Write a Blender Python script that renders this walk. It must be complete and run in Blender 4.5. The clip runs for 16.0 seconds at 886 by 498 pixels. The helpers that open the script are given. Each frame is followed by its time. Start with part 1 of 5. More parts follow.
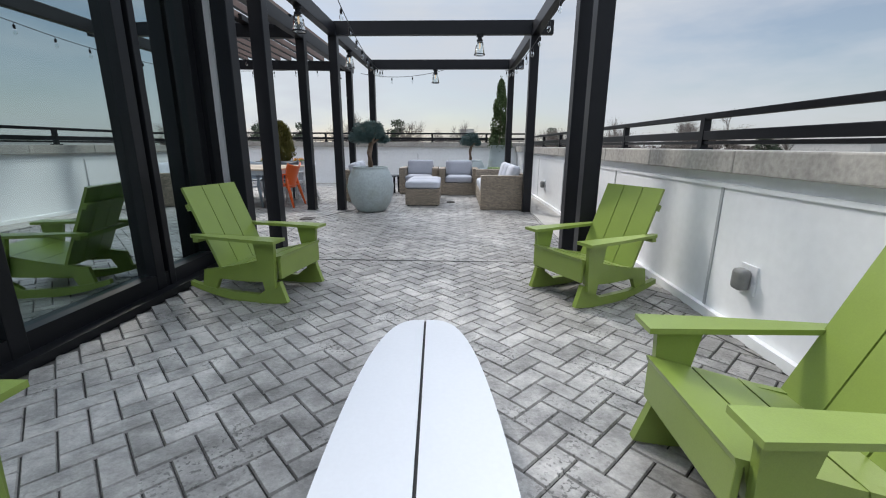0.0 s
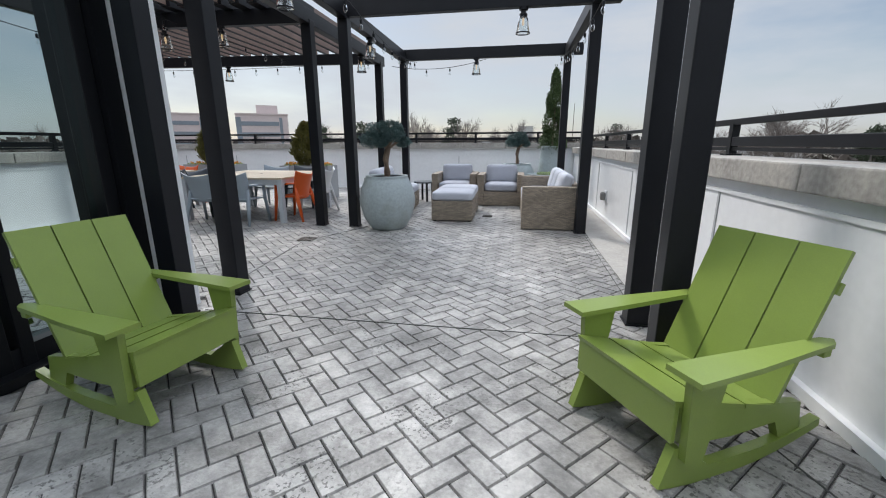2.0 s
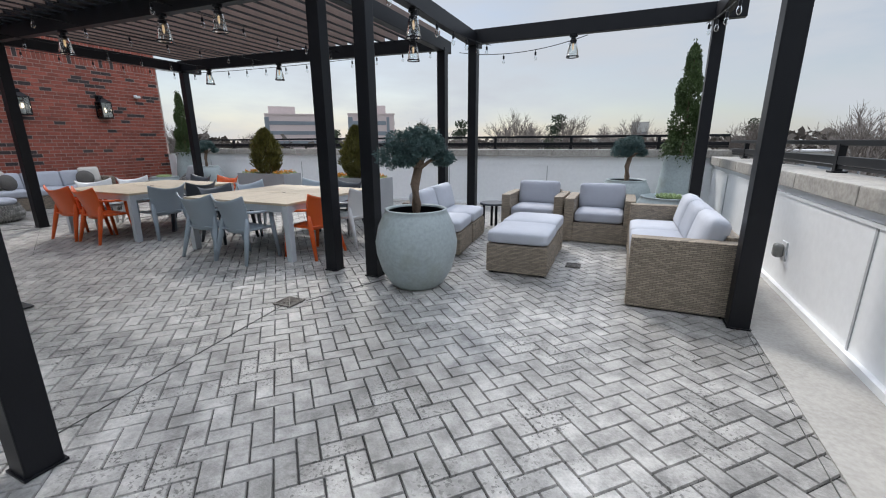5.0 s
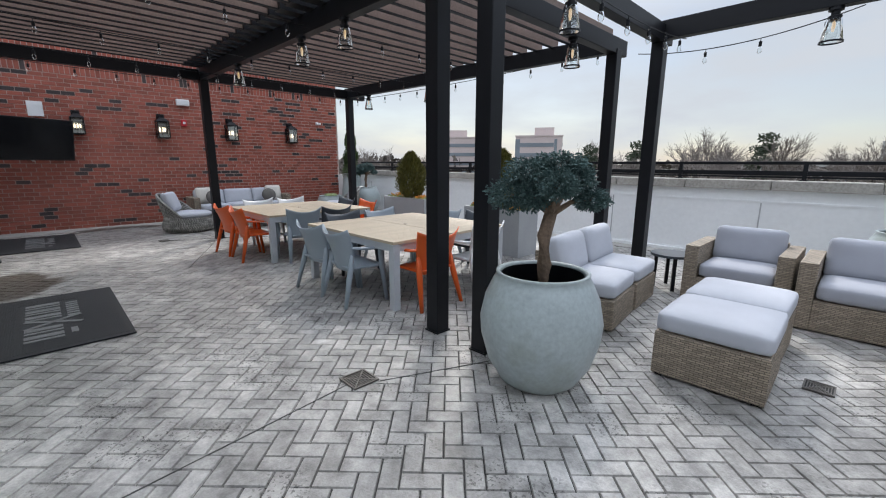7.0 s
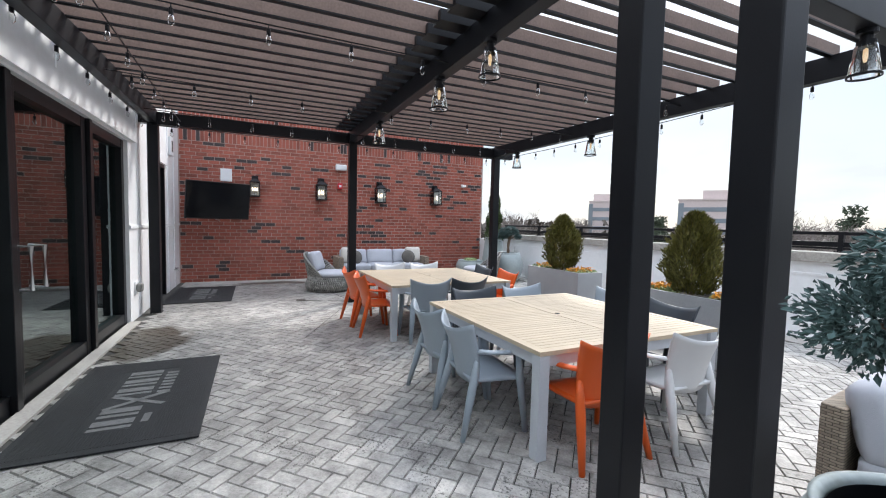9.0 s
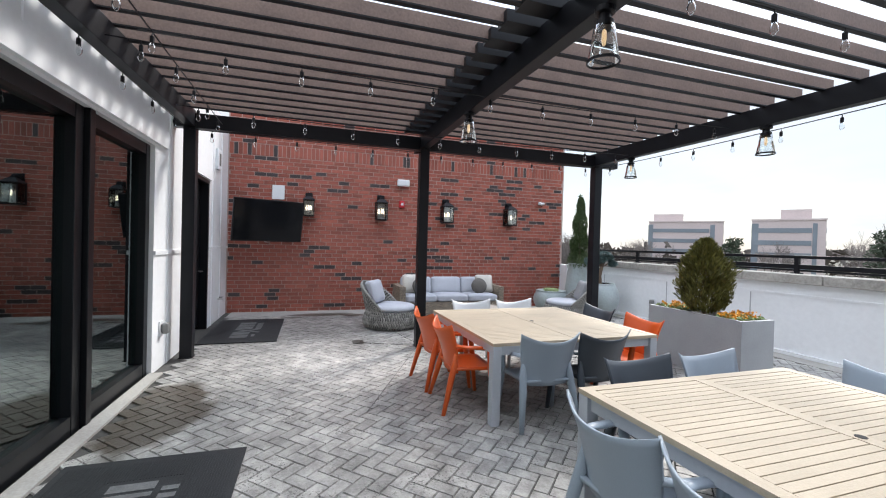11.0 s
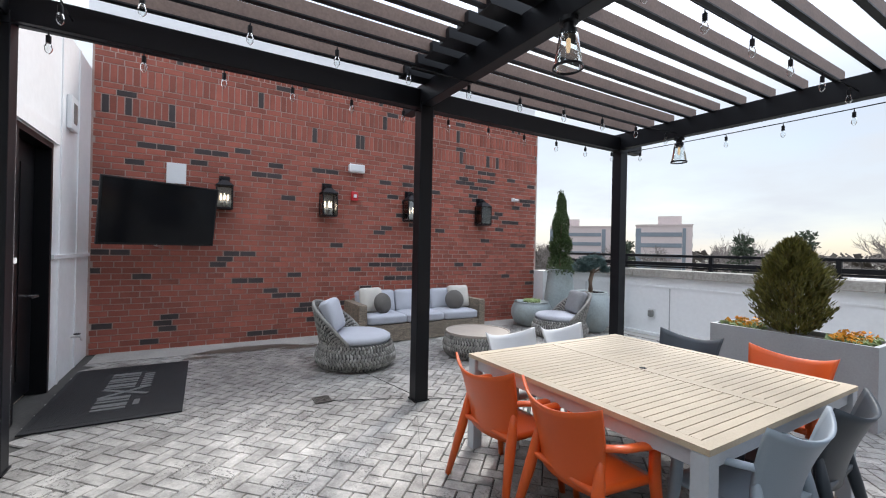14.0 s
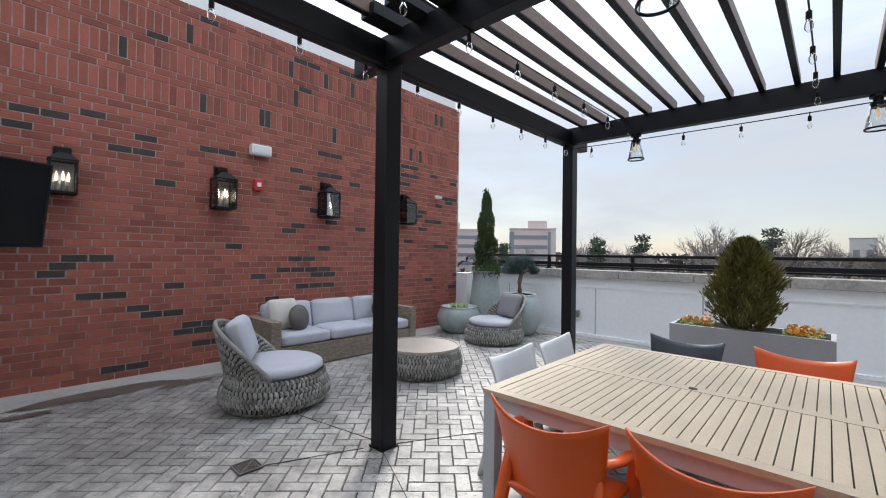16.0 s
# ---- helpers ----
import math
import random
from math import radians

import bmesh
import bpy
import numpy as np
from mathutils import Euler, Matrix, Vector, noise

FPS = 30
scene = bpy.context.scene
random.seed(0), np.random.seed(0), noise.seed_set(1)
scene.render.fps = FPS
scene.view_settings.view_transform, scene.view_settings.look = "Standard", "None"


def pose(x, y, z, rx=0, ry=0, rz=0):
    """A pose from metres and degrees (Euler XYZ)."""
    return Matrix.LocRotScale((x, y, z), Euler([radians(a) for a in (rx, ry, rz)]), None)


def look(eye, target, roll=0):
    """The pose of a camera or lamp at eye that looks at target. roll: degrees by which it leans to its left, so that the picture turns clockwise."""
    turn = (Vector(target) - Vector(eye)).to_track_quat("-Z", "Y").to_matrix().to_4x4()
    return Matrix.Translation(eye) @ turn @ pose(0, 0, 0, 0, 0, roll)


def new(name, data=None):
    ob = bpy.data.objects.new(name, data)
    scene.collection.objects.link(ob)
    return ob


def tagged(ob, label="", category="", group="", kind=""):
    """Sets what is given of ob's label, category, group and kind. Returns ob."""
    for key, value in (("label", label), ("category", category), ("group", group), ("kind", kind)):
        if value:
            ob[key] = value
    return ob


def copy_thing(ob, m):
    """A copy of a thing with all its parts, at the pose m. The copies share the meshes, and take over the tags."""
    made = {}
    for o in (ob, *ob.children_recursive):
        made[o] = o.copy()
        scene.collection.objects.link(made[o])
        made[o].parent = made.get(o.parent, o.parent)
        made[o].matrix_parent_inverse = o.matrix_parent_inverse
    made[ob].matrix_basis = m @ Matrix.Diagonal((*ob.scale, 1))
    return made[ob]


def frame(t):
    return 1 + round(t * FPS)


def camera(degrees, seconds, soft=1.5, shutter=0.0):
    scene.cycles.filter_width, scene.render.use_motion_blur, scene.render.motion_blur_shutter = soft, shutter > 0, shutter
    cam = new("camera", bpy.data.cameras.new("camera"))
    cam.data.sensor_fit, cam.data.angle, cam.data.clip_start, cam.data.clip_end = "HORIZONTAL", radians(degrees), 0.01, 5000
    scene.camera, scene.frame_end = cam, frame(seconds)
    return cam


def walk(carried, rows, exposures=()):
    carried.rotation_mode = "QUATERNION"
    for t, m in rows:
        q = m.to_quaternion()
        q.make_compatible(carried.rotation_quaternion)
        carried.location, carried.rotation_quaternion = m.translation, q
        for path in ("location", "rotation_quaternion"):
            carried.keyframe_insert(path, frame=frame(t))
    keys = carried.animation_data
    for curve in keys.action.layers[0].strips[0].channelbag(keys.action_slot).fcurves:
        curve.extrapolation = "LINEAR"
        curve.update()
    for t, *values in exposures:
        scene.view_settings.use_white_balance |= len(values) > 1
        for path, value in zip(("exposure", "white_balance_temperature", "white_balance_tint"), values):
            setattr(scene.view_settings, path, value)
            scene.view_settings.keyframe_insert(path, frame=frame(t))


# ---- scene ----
cam = camera(94.2, 16.0, soft=1.1)
PATH = [
    (0, (0.208, 0.27, 1.219), (0.139, 2.209, 0.732), 0.3),
    (0.5, (0.285, 0.612, 1.25), (0.139, 2.546, 0.763), 0.3),
    (1, (0.443, 1.012, 1.286), (0.216, 2.938, 0.796), 0.2),
    (1.5, (0.507, 1.405, 1.284), (0.217, 3.324, 0.798), 0.1),
    (2, (0.534, 1.819, 1.306), (0.2, 3.724, 0.811), -0.2),
    (2.5, (0.54, 2.235, 1.308), (0.168, 4.135, 0.82), -0.1),
    (3, (0.465, 2.68, 1.33), (0.053, 4.566, 0.841), -0.3),
    (5.3, (0.542, 4.455, 1.51), (-0.317, 6.192, 1.015), -0.2),
    (5.5, (0.485, 4.596, 1.491), (-0.431, 6.306, 1.005), -0.1),
    (6, (0.375, 4.936, 1.523), (-0.704, 6.55, 1.044), -0.0),
    (6.5, (0.287, 5.288, 1.573), (-0.966, 6.778, 1.114), -0.0),
    (7, (0.098, 5.559, 1.574), (-1.307, 6.923, 1.166), 0.2),
    (7.5, (-0.133, 5.846, 1.584), (-1.678, 7.07, 1.246), 0.4),
    (8, (-0.396, 6.098, 1.596), (-2.053, 7.188, 1.343), 0.8),
    (8.5, (-0.737, 6.274, 1.6), (-2.485, 7.227, 1.416), 1.0),
    (9, (-1.112, 6.407, 1.599), (-2.93, 7.233, 1.479), 1.3),
    (9.5, (-1.519, 6.509, 1.637), (-3.382, 7.233, 1.565), 1.5),
    (9.7, (-1.694, 6.517, 1.63), (-3.569, 7.211, 1.569), 1.9),
    (11.8, (-3.702, 6.449, 1.665), (-5.613, 7.039, 1.643), 1.2),
    (12, (-3.872, 6.449, 1.659), (-5.782, 7.043, 1.638), 1.1),
    (12.5, (-4.251, 6.388, 1.668), (-6.146, 7.026, 1.65), 1.1),
    (13, (-4.649, 6.19, 1.635), (-6.504, 6.937, 1.632), 1.25),
    (13.5, (-5.034, 6.129, 1.619), (-6.838, 6.992, 1.618), 1.3),
    (14, (-5.366, 6.112, 1.621), (-7.096, 7.116, 1.625), 1.2),
    (14.5, (-5.704, 6.054, 1.612), (-7.345, 7.198, 1.619), 1.1),
    (15, (-6.063, 6.074, 1.6), (-7.61, 7.341, 1.619), 1.0),
    (15.5, (-6.354, 6.086, 1.617), (-7.815, 7.452, 1.634), 0.8),
    (16, (-6.633, 5.996, 1.592), (-8.012, 7.444, 1.617), 0.8),
]
walk(cam, [(t, look(eye, target, roll)) for t, eye, target, roll in PATH],
     exposures=[(0, 0.12), (5.5, 0.05), (7.5, 0.27), (9, 0.64), (12.5, 0.60), (14.5, 0.38), (16, 0.25)])

# ---- world, sun, exposure ----
SUN_AZ, SUN_EL = math.atan2(0.78, -0.62), radians(44)
world = bpy.data.worlds.new("overcast_sky")
scene.world = world
world.use_nodes = True
wn, wl = world.node_tree.nodes, world.node_tree.links
wn.clear()
w_out, w_bg = wn.new("ShaderNodeOutputWorld"), wn.new("ShaderNodeBackground")
w_sky = wn.new("ShaderNodeTexSky")
w_sky.sky_type, w_sky.sun_disc = "NISHITA", False
w_sky.sun_elevation, w_sky.sun_rotation = SUN_EL, radians(90) - SUN_AZ
w_tc, w_map, w_noise, w_ramp, w_mix = (wn.new("ShaderNode" + k) for k in ("TexCoord", "Mapping", "TexNoise", "ValToRGB", "MixRGB"))
w_map.inputs["Scale"].default_value = (1.0, 1.0, 3.6)
w_noise.inputs["Scale"].default_value, w_noise.inputs["Detail"].default_value = 2.2, 7
w_noise.inputs["Roughness"].default_value = 0.55
w_ramp.color_ramp.elements[0].position, w_ramp.color_ramp.elements[1].position = 0.30, 0.62
w_ramp.color_ramp.elements[0].color = (0.22, 0.22, 0.22, 1)
w_ramp.color_ramp.elements[1].color = (0.97, 0.97, 0.97, 1)
w_mix.inputs["Color2"].default_value = (6.1, 6.5, 7.1, 1)
w_bg.inputs["Strength"].default_value = 0.10
wl.new(w_tc.outputs["Generated"], w_map.inputs["Vector"])
wl.new(w_map.outputs["Vector"], w_noise.inputs["Vector"])
wl.new(w_noise.outputs["Fac"], w_ramp.inputs["Fac"])
wl.new(w_ramp.outputs["Color"], w_mix.inputs["Fac"])
wl.new(w_sky.outputs["Color"], w_mix.inputs["Color1"])
# an overcast sky brightens towards the zenith
w_sep, w_rng, w_gain = (wn.new("ShaderNode" + k) for k in ("SeparateXYZ", "MapRange", "VectorMath"))
w_rng.inputs["From Min"].default_value, w_rng.inputs["From Max"].default_value = 0.28, 0.95
w_rng.inputs["To Min"].default_value, w_rng.inputs["To Max"].default_value = 0.95, 3.8
w_gain.operation = "SCALE"
wl.new(w_tc.outputs["Generated"], w_sep.inputs[0])
wl.new(w_sep.outputs["Z"], w_rng.inputs["Value"])
wl.new(w_mix.outputs["Color"], w_gain.inputs[0])
wl.new(w_rng.outputs["Result"], w_gain.inputs["Scale"])
wl.new(w_gain.outputs["Vector"], w_bg.inputs["Color"])
wl.new(w_bg.outputs["Background"], w_out.inputs["Surface"])

sun = new("sun", bpy.data.lights.new("sun", "SUN"))
sun.data.energy, sun.data.angle, sun.data.color = 2.5, radians(11), (1.0, 0.965, 0.92)
sun_way = Vector((math.cos(SUN_AZ) * math.cos(SUN_EL), math.sin(SUN_AZ) * math.cos(SUN_EL), math.sin(SUN_EL)))
sun.matrix_world = look(sun_way * 40, (0, 0, 0))


# ---- materials ----
def mat(name, color, rough=0.6, metal=0.0, vary=0.12, scale=6.0, fine=60.0, bump=0.1, rand=0.0, spots=0.0, spec=0.5):
    """Two scales of noise on the colour, fine relief, and an optional shift from piece to piece."""
    m = bpy.data.materials.new(name)
    m.use_nodes = True
    n, l = m.node_tree.nodes, m.node_tree.links
    b = n["Principled BSDF"]
    b.inputs["Roughness"].default_value, b.inputs["Metallic"].default_value = rough, metal
    b.inputs["Specular IOR Level"].default_value = spec
    tc = n.new("ShaderNodeTexCoord")
    big, small = n.new("ShaderNodeTexNoise"), n.new("ShaderNodeTexNoise")
    big.inputs["Scale"].default_value, big.inputs["Detail"].default_value = scale, 5
    small.inputs["Scale"].default_value, small.inputs["Detail"].default_value = fine, 3
    for t in (big, small):
        l.new(tc.outputs["Object"], t.inputs["Vector"])
    add = n.new("ShaderNodeMath")
    add.operation = "ADD"
    l.new(big.outputs["Fac"], add.inputs[0])
    l.new(small.outputs["Fac"], add.inputs[1])
    last = add
    if rand:
        oi, geo, s1 = n.new("ShaderNodeObjectInfo"), n.new("ShaderNodeNewGeometry"), n.new("ShaderNodeMath")
        s1.operation = "ADD"
        l.new(oi.outputs["Random"], s1.inputs[0])
        l.new(geo.outputs["Random Per Island"], s1.inputs[1])
        fr = n.new("ShaderNodeMath")
        fr.operation = "FRACT"
        l.new(s1.outputs[0], fr.inputs[0])
        ma = n.new("ShaderNodeMath")
        ma.operation, ma.inputs[1].default_value = "MULTIPLY_ADD", rand
        l.new(fr.outputs[0], ma.inputs[0])
        l.new(add.outputs[0], ma.inputs[2])
        last = ma
    ramp = n.new("ShaderNodeMapRange")
    ramp.inputs["From Min"].default_value, ramp.inputs["From Max"].default_value = 0.6, 1.4 + rand
    ramp.inputs["To Min"].default_value, ramp.inputs["To Max"].default_value = 1 - vary, 1 + vary
    l.new(last.outputs[0], ramp.inputs["Value"])
    mul = n.new("ShaderNodeVectorMath")
    mul.operation = "SCALE"
    mul.inputs[0].default_value = color
    l.new(ramp.outputs["Result"], mul.inputs["Scale"])
    l.new(mul.outputs["Vector"], b.inputs["Base Color"])
    if bump:
        bp = n.new("ShaderNodeBump")
        bp.inputs["Strength"].default_value, bp.inputs["Distance"].default_value = bump, 0.01
        l.new(small.outputs["Fac"], bp.inputs["Height"])
        l.new(bp.outputs["Normal"], b.inputs["Normal"])
    return m


def shader_of(m):
    return m.node_tree.nodes["Principled BSDF"]


def wicker(name, color):
    m = mat(name, color, 0.65, vary=0.25, scale=9, fine=90, bump=0)
    n, l = m.node_tree.nodes, m.node_tree.links
    b, tc = shader_of(m), n.new("ShaderNodeTexCoord")
    sep, com = n.new("ShaderNodeSeparateXYZ"), n.new("ShaderNodeCombineXYZ")
    ad = n.new("ShaderNodeMath")
    ad.operation = "ADD"
    l.new(tc.outputs["Object"], sep.inputs[0])
    l.new(sep.outputs["X"], ad.inputs[0])
    l.new(sep.outputs["Y"], ad.inputs[1])
    l.new(ad.outputs[0], com.inputs["X"])
    l.new(sep.outputs["Z"], com.inputs["Y"])
    br = n.new("ShaderNodeTexBrick")
    br.inputs["Scale"].default_value = 1.0
    br.inputs["Brick Width"].default_value, br.inputs["Row Height"].default_value = 0.055, 0.016
    br.inputs["Mortar Size"].default_value, br.inputs["Mortar Smooth"].default_value = 0.003, 0.8
    br.inputs["Color1"].default_value = (*[c * 1.2 for c in color], 1)
    br.inputs["Color2"].default_value = (*[c * 0.72 for c in color], 1)
    br.inputs["Mortar"].default_value = (*[c * 0.28 for c in color], 1)
    l.new(com.outputs[0], br.inputs["Vector"])
    l.new(br.outputs["Color"], b.inputs["Base Color"])
    bp = n.new("ShaderNodeBump")
    bp.inputs["Strength"].default_value, bp.inputs["Distance"].default_value, bp.invert = 0.9, 0.006, True
    l.new(br.outputs["Fac"], bp.inputs["Height"])
    l.new(bp.outputs["Normal"], b.inputs["Normal"])
    return m


def glass_mat(name, tint, ior=1.5):
    m = bpy.data.materials.new(name)
    m.use_nodes = True
    n, l = m.node_tree.nodes, m.node_tree.links
    n.clear()
    out, mix, tr, gl, fr = (n.new("ShaderNode" + k) for k in ("OutputMaterial", "MixShader", "BsdfTransparent", "BsdfGlossy", "Fresnel"))
    tr.inputs["Color"].default_value = (*tint, 1)
    gl.inputs["Roughness"].default_value = 0.0
    gl.inputs["Color"].default_value = (0.82, 0.96, 0.96, 1) if ior > 2 else (1, 1, 1, 1)
    fr.inputs["IOR"].default_value = ior
    l.new(fr.outputs[0], mix.inputs[0])
    l.new(tr.outputs[0], mix.inputs[1])
    l.new(gl.outputs[0], mix.inputs[2])
    l.new(mix.outputs[0], out.inputs["Surface"])
    return m


def glow(name, color, strength):
    m = bpy.data.materials.new(name)
    m.use_nodes = True
    b = shader_of(m)
    b.inputs["Emission Color"].default_value = (*color, 1)
    b.inputs["Emission Strength"].default_value = strength
    return m


M_PAVER = mat("grey_stamped_paver", (0.46, 0.444, 0.42), 0.40, vary=0.34, scale=1.3, fine=70, bump=0.35, rand=0.45)
def pitted(m, depth=0.45, scale=55.0, patch=2.2):
    """Clustered dark pits, as worn stamped concrete has."""
    n, l = m.node_tree.nodes, m.node_tree.links
    b = shader_of(m)
    old = b.inputs["Base Color"].links[0].from_socket
    tc, pits, where = n.new("ShaderNodeTexCoord"), n.new("ShaderNodeTexNoise"), n.new("ShaderNodeTexNoise")
    geo = n.new("ShaderNodeNewGeometry")
    pits.inputs["Scale"].default_value, pits.inputs["Detail"].default_value = scale, 2
    where.inputs["Scale"].default_value, where.inputs["Detail"].default_value = patch, 4
    for t in (pits, where):
        l.new(geo.outputs["Position"], t.inputs["Vector"])
    r1, r2 = n.new("ShaderNodeMapRange"), n.new("ShaderNodeMapRange")
    r1.inputs["From Min"].default_value, r1.inputs["From Max"].default_value = 0.57, 0.63
    r2.inputs["From Min"].default_value, r2.inputs["From Max"].default_value = 0.50, 0.60
    l.new(pits.outputs["Fac"], r1.inputs["Value"])
    l.new(where.outputs["Fac"], r2.inputs["Value"])
    mu = n.new("ShaderNodeMath")
    mu.operation = "MULTIPLY"
    l.new(r1.outputs["Result"], mu.inputs[0])
    l.new(r2.outputs["Result"], mu.inputs[1])
    stain = n.new("ShaderNodeTexNoise")
    stain.inputs["Scale"].default_value, stain.inputs["Detail"].default_value = 0.5, 8
    l.new(geo.outputs["Position"], stain.inputs["Vector"])
    r3 = n.new("ShaderNodeMapRange")
    r3.inputs["From Min"].default_value, r3.inputs["From Max"].default_value = 0.35, 0.7
    r3.inputs["To Min"].default_value, r3.inputs["To Max"].default_value = 0.52, 1.10
    l.new(stain.outputs["Fac"], r3.inputs["Value"])
    # smaller grime blotches over the large stains
    grime, r4, both = n.new("ShaderNodeTexNoise"), n.new("ShaderNodeMapRange"), n.new("ShaderNodeMath")
    grime.inputs["Scale"].default_value, grime.inputs["Detail"].default_value = 4.5, 9
    grime.inputs["Roughness"].default_value = 0.7
    l.new(geo.outputs["Position"], grime.inputs["Vector"])
    r4.inputs["From Min"].default_value, r4.inputs["From Max"].default_value = 0.38, 0.62
    r4.inputs["To Min"].default_value, r4.inputs["To Max"].default_value = 0.55, 1.2
    l.new(grime.outputs["Fac"], r4.inputs["Value"])
    both.operation = "MULTIPLY"
    l.new(r3.outputs["Result"], both.inputs[0])
    l.new(r4.outputs["Result"], both.inputs[1])
    sc = n.new("ShaderNodeVectorMath")
    sc.operation = "SCALE"
    l.new(old, sc.inputs[0])
    l.new(both.outputs[0], sc.inputs["Scale"])
    mix = n.new("ShaderNodeMixRGB")
    mix.inputs["Color2"].default_value = (0.07, 0.068, 0.062, 1)
    k = n.new("ShaderNodeMath")
    k.operation, k.inputs[1].default_value = "MULTIPLY", depth
    l.new(mu.outputs[0], k.inputs[0])
    l.new(k.outputs[0], mix.inputs["Fac"])
    # a wet patch left by the doors
    dv, dl, wn_, wr = n.new("ShaderNodeVectorMath"), n.new("ShaderNodeVectorMath"), n.new("ShaderNodeTexNoise"), n.new("ShaderNodeMath")
    dv.operation, dl.operation, wr.operation = "SUBTRACT", "LENGTH", "ADD"
    dv.inputs[1].default_value = (-7.4, 5.1, 0)
    sq = n.new("ShaderNodeVectorMath")
    sq.operation = "MULTIPLY"
    sq.inputs[1].default_value = (1.0, 1.9, 0)
    wn_.inputs["Scale"].default_value, wn_.inputs["Detail"].default_value = 2.6, 5
    l.new(geo.outputs["Position"], dv.inputs[0])
    l.new(dv.outputs["Vector"], sq.inputs[0])
    l.new(sq.outputs["Vector"], dl.inputs[0])
    l.new(geo.outputs["Position"], wn_.inputs["Vector"])
    l.new(dl.outputs["Value"], wr.inputs[0])
    l.new(wn_.outputs["Fac"], wr.inputs[1])
    wet = n.new("ShaderNodeMapRange")
    wet.inputs["From Min"].default_value, wet.inputs["From Max"].default_value = 1.42, 1.22
    l.new(wr.outputs[0], wet.inputs["Value"])
    wm = n.new("ShaderNodeMixRGB")
    wm.inputs["Color2"].default_value = (0.075, 0.062, 0.048, 1)
    l.new(wet.outputs["Result"], wm.inputs["Fac"])
    l.new(sc.outputs["Vector"], wm.inputs["Color1"])
    l.new(wm.outputs["Color"], mix.inputs["Color1"])
    l.new(mix.outputs["Color"], b.inputs["Base Color"])


pitted(M_PAVER, 0.8)
M_JOINT = mat("dark_paver_joint", (0.07, 0.068, 0.064), 0.9, vary=0.3, scale=2, bump=0.3)
M_CRACK = mat("dark_control_joint", (0.13, 0.13, 0.122), 0.9)
M_CONC = mat("pale_concrete", (0.36, 0.345, 0.32), 0.85, vary=0.2, scale=2.5, fine=40, bump=0.2)
M_CAP = mat("weathered_concrete_coping", (0.36, 0.34, 0.31), 0.85, vary=0.35, scale=3, fine=30, bump=0.25)
M_WHITE = mat("white_painted_panel", (0.84, 0.85, 0.86), 0.26, vary=0.05, scale=1.2, fine=14, bump=0.05)
M_WHITE_JOINT = mat("grey_panel_joint", (0.4, 0.41, 0.42), 0.5, vary=0.1)
M_BLACK = mat("black_satin_steel", (0.006, 0.0065, 0.009), 0.42, vary=0.25, scale=4, fine=120, bump=0.03, spec=0.28)
M_FRAME = mat("black_window_frame", (0.006, 0.0065, 0.008), 0.35, vary=0.2, scale=4, fine=90, bump=0.02, spec=0.3)
M_SLAT = mat("dark_brown_slat", (0.185, 0.125, 0.10), 0.55, vary=0.3, scale=3, fine=50, bump=0.1)
M_BRICK = mat("red_brick", (0.29, 0.082, 0.056), 0.85, vary=0.5, scale=5, fine=70, bump=0.35, rand=0.9)
M_BRICK_DARK = mat("charcoal_brick", (0.045, 0.034, 0.034), 0.85, vary=0.4, scale=6, fine=70, bump=0.35, rand=0.5)
M_MORTAR = mat("pale_mortar", (0.42, 0.32, 0.285), 0.95, vary=0.25, scale=8, fine=90, bump=0.3)
M_GREEN = mat("lime_green_poly_board", (0.20, 0.27, 0.055), 0.30, vary=0.08, scale=5, fine=180, bump=0.04)
M_BOARD = mat("white_laminate", (0.62, 0.635, 0.66), 0.35, vary=0.03, scale=2, bump=0.0)
M_GAP = mat("dark_gap", (0.02, 0.02, 0.02), 0.8)
M_WICKER = wicker("tan_grey_wicker", (0.33, 0.27, 0.205))
M_CUSH = mat("light_grey_cushion", (0.45, 0.465, 0.51), 0.9, vary=0.08, scale=5, fine=260, bump=0.25)
M_CUSH_MID = mat("blue_grey_cushion", (0.34, 0.352, 0.395), 0.9, vary=0.08, scale=5, fine=260, bump=0.25)
M_CUSH_DARK = mat("mid_grey_cushion", (0.27, 0.275, 0.285), 0.9, vary=0.12, scale=30, fine=260, bump=0.3)
M_PILLOW = mat("cream_pillow", (0.58, 0.55, 0.5), 0.95, vary=0.08, scale=8, fine=260, bump=0.3)
M_PILLOW_DARK = mat("taupe_round_pillow", (0.13, 0.12, 0.11), 0.95, vary=0.15, scale=8, fine=260, bump=0.4)
M_POT = mat("blue_grey_glazed_pot", (0.35, 0.40, 0.405), 0.38, vary=0.2, scale=2.4, fine=30, bump=0.08)


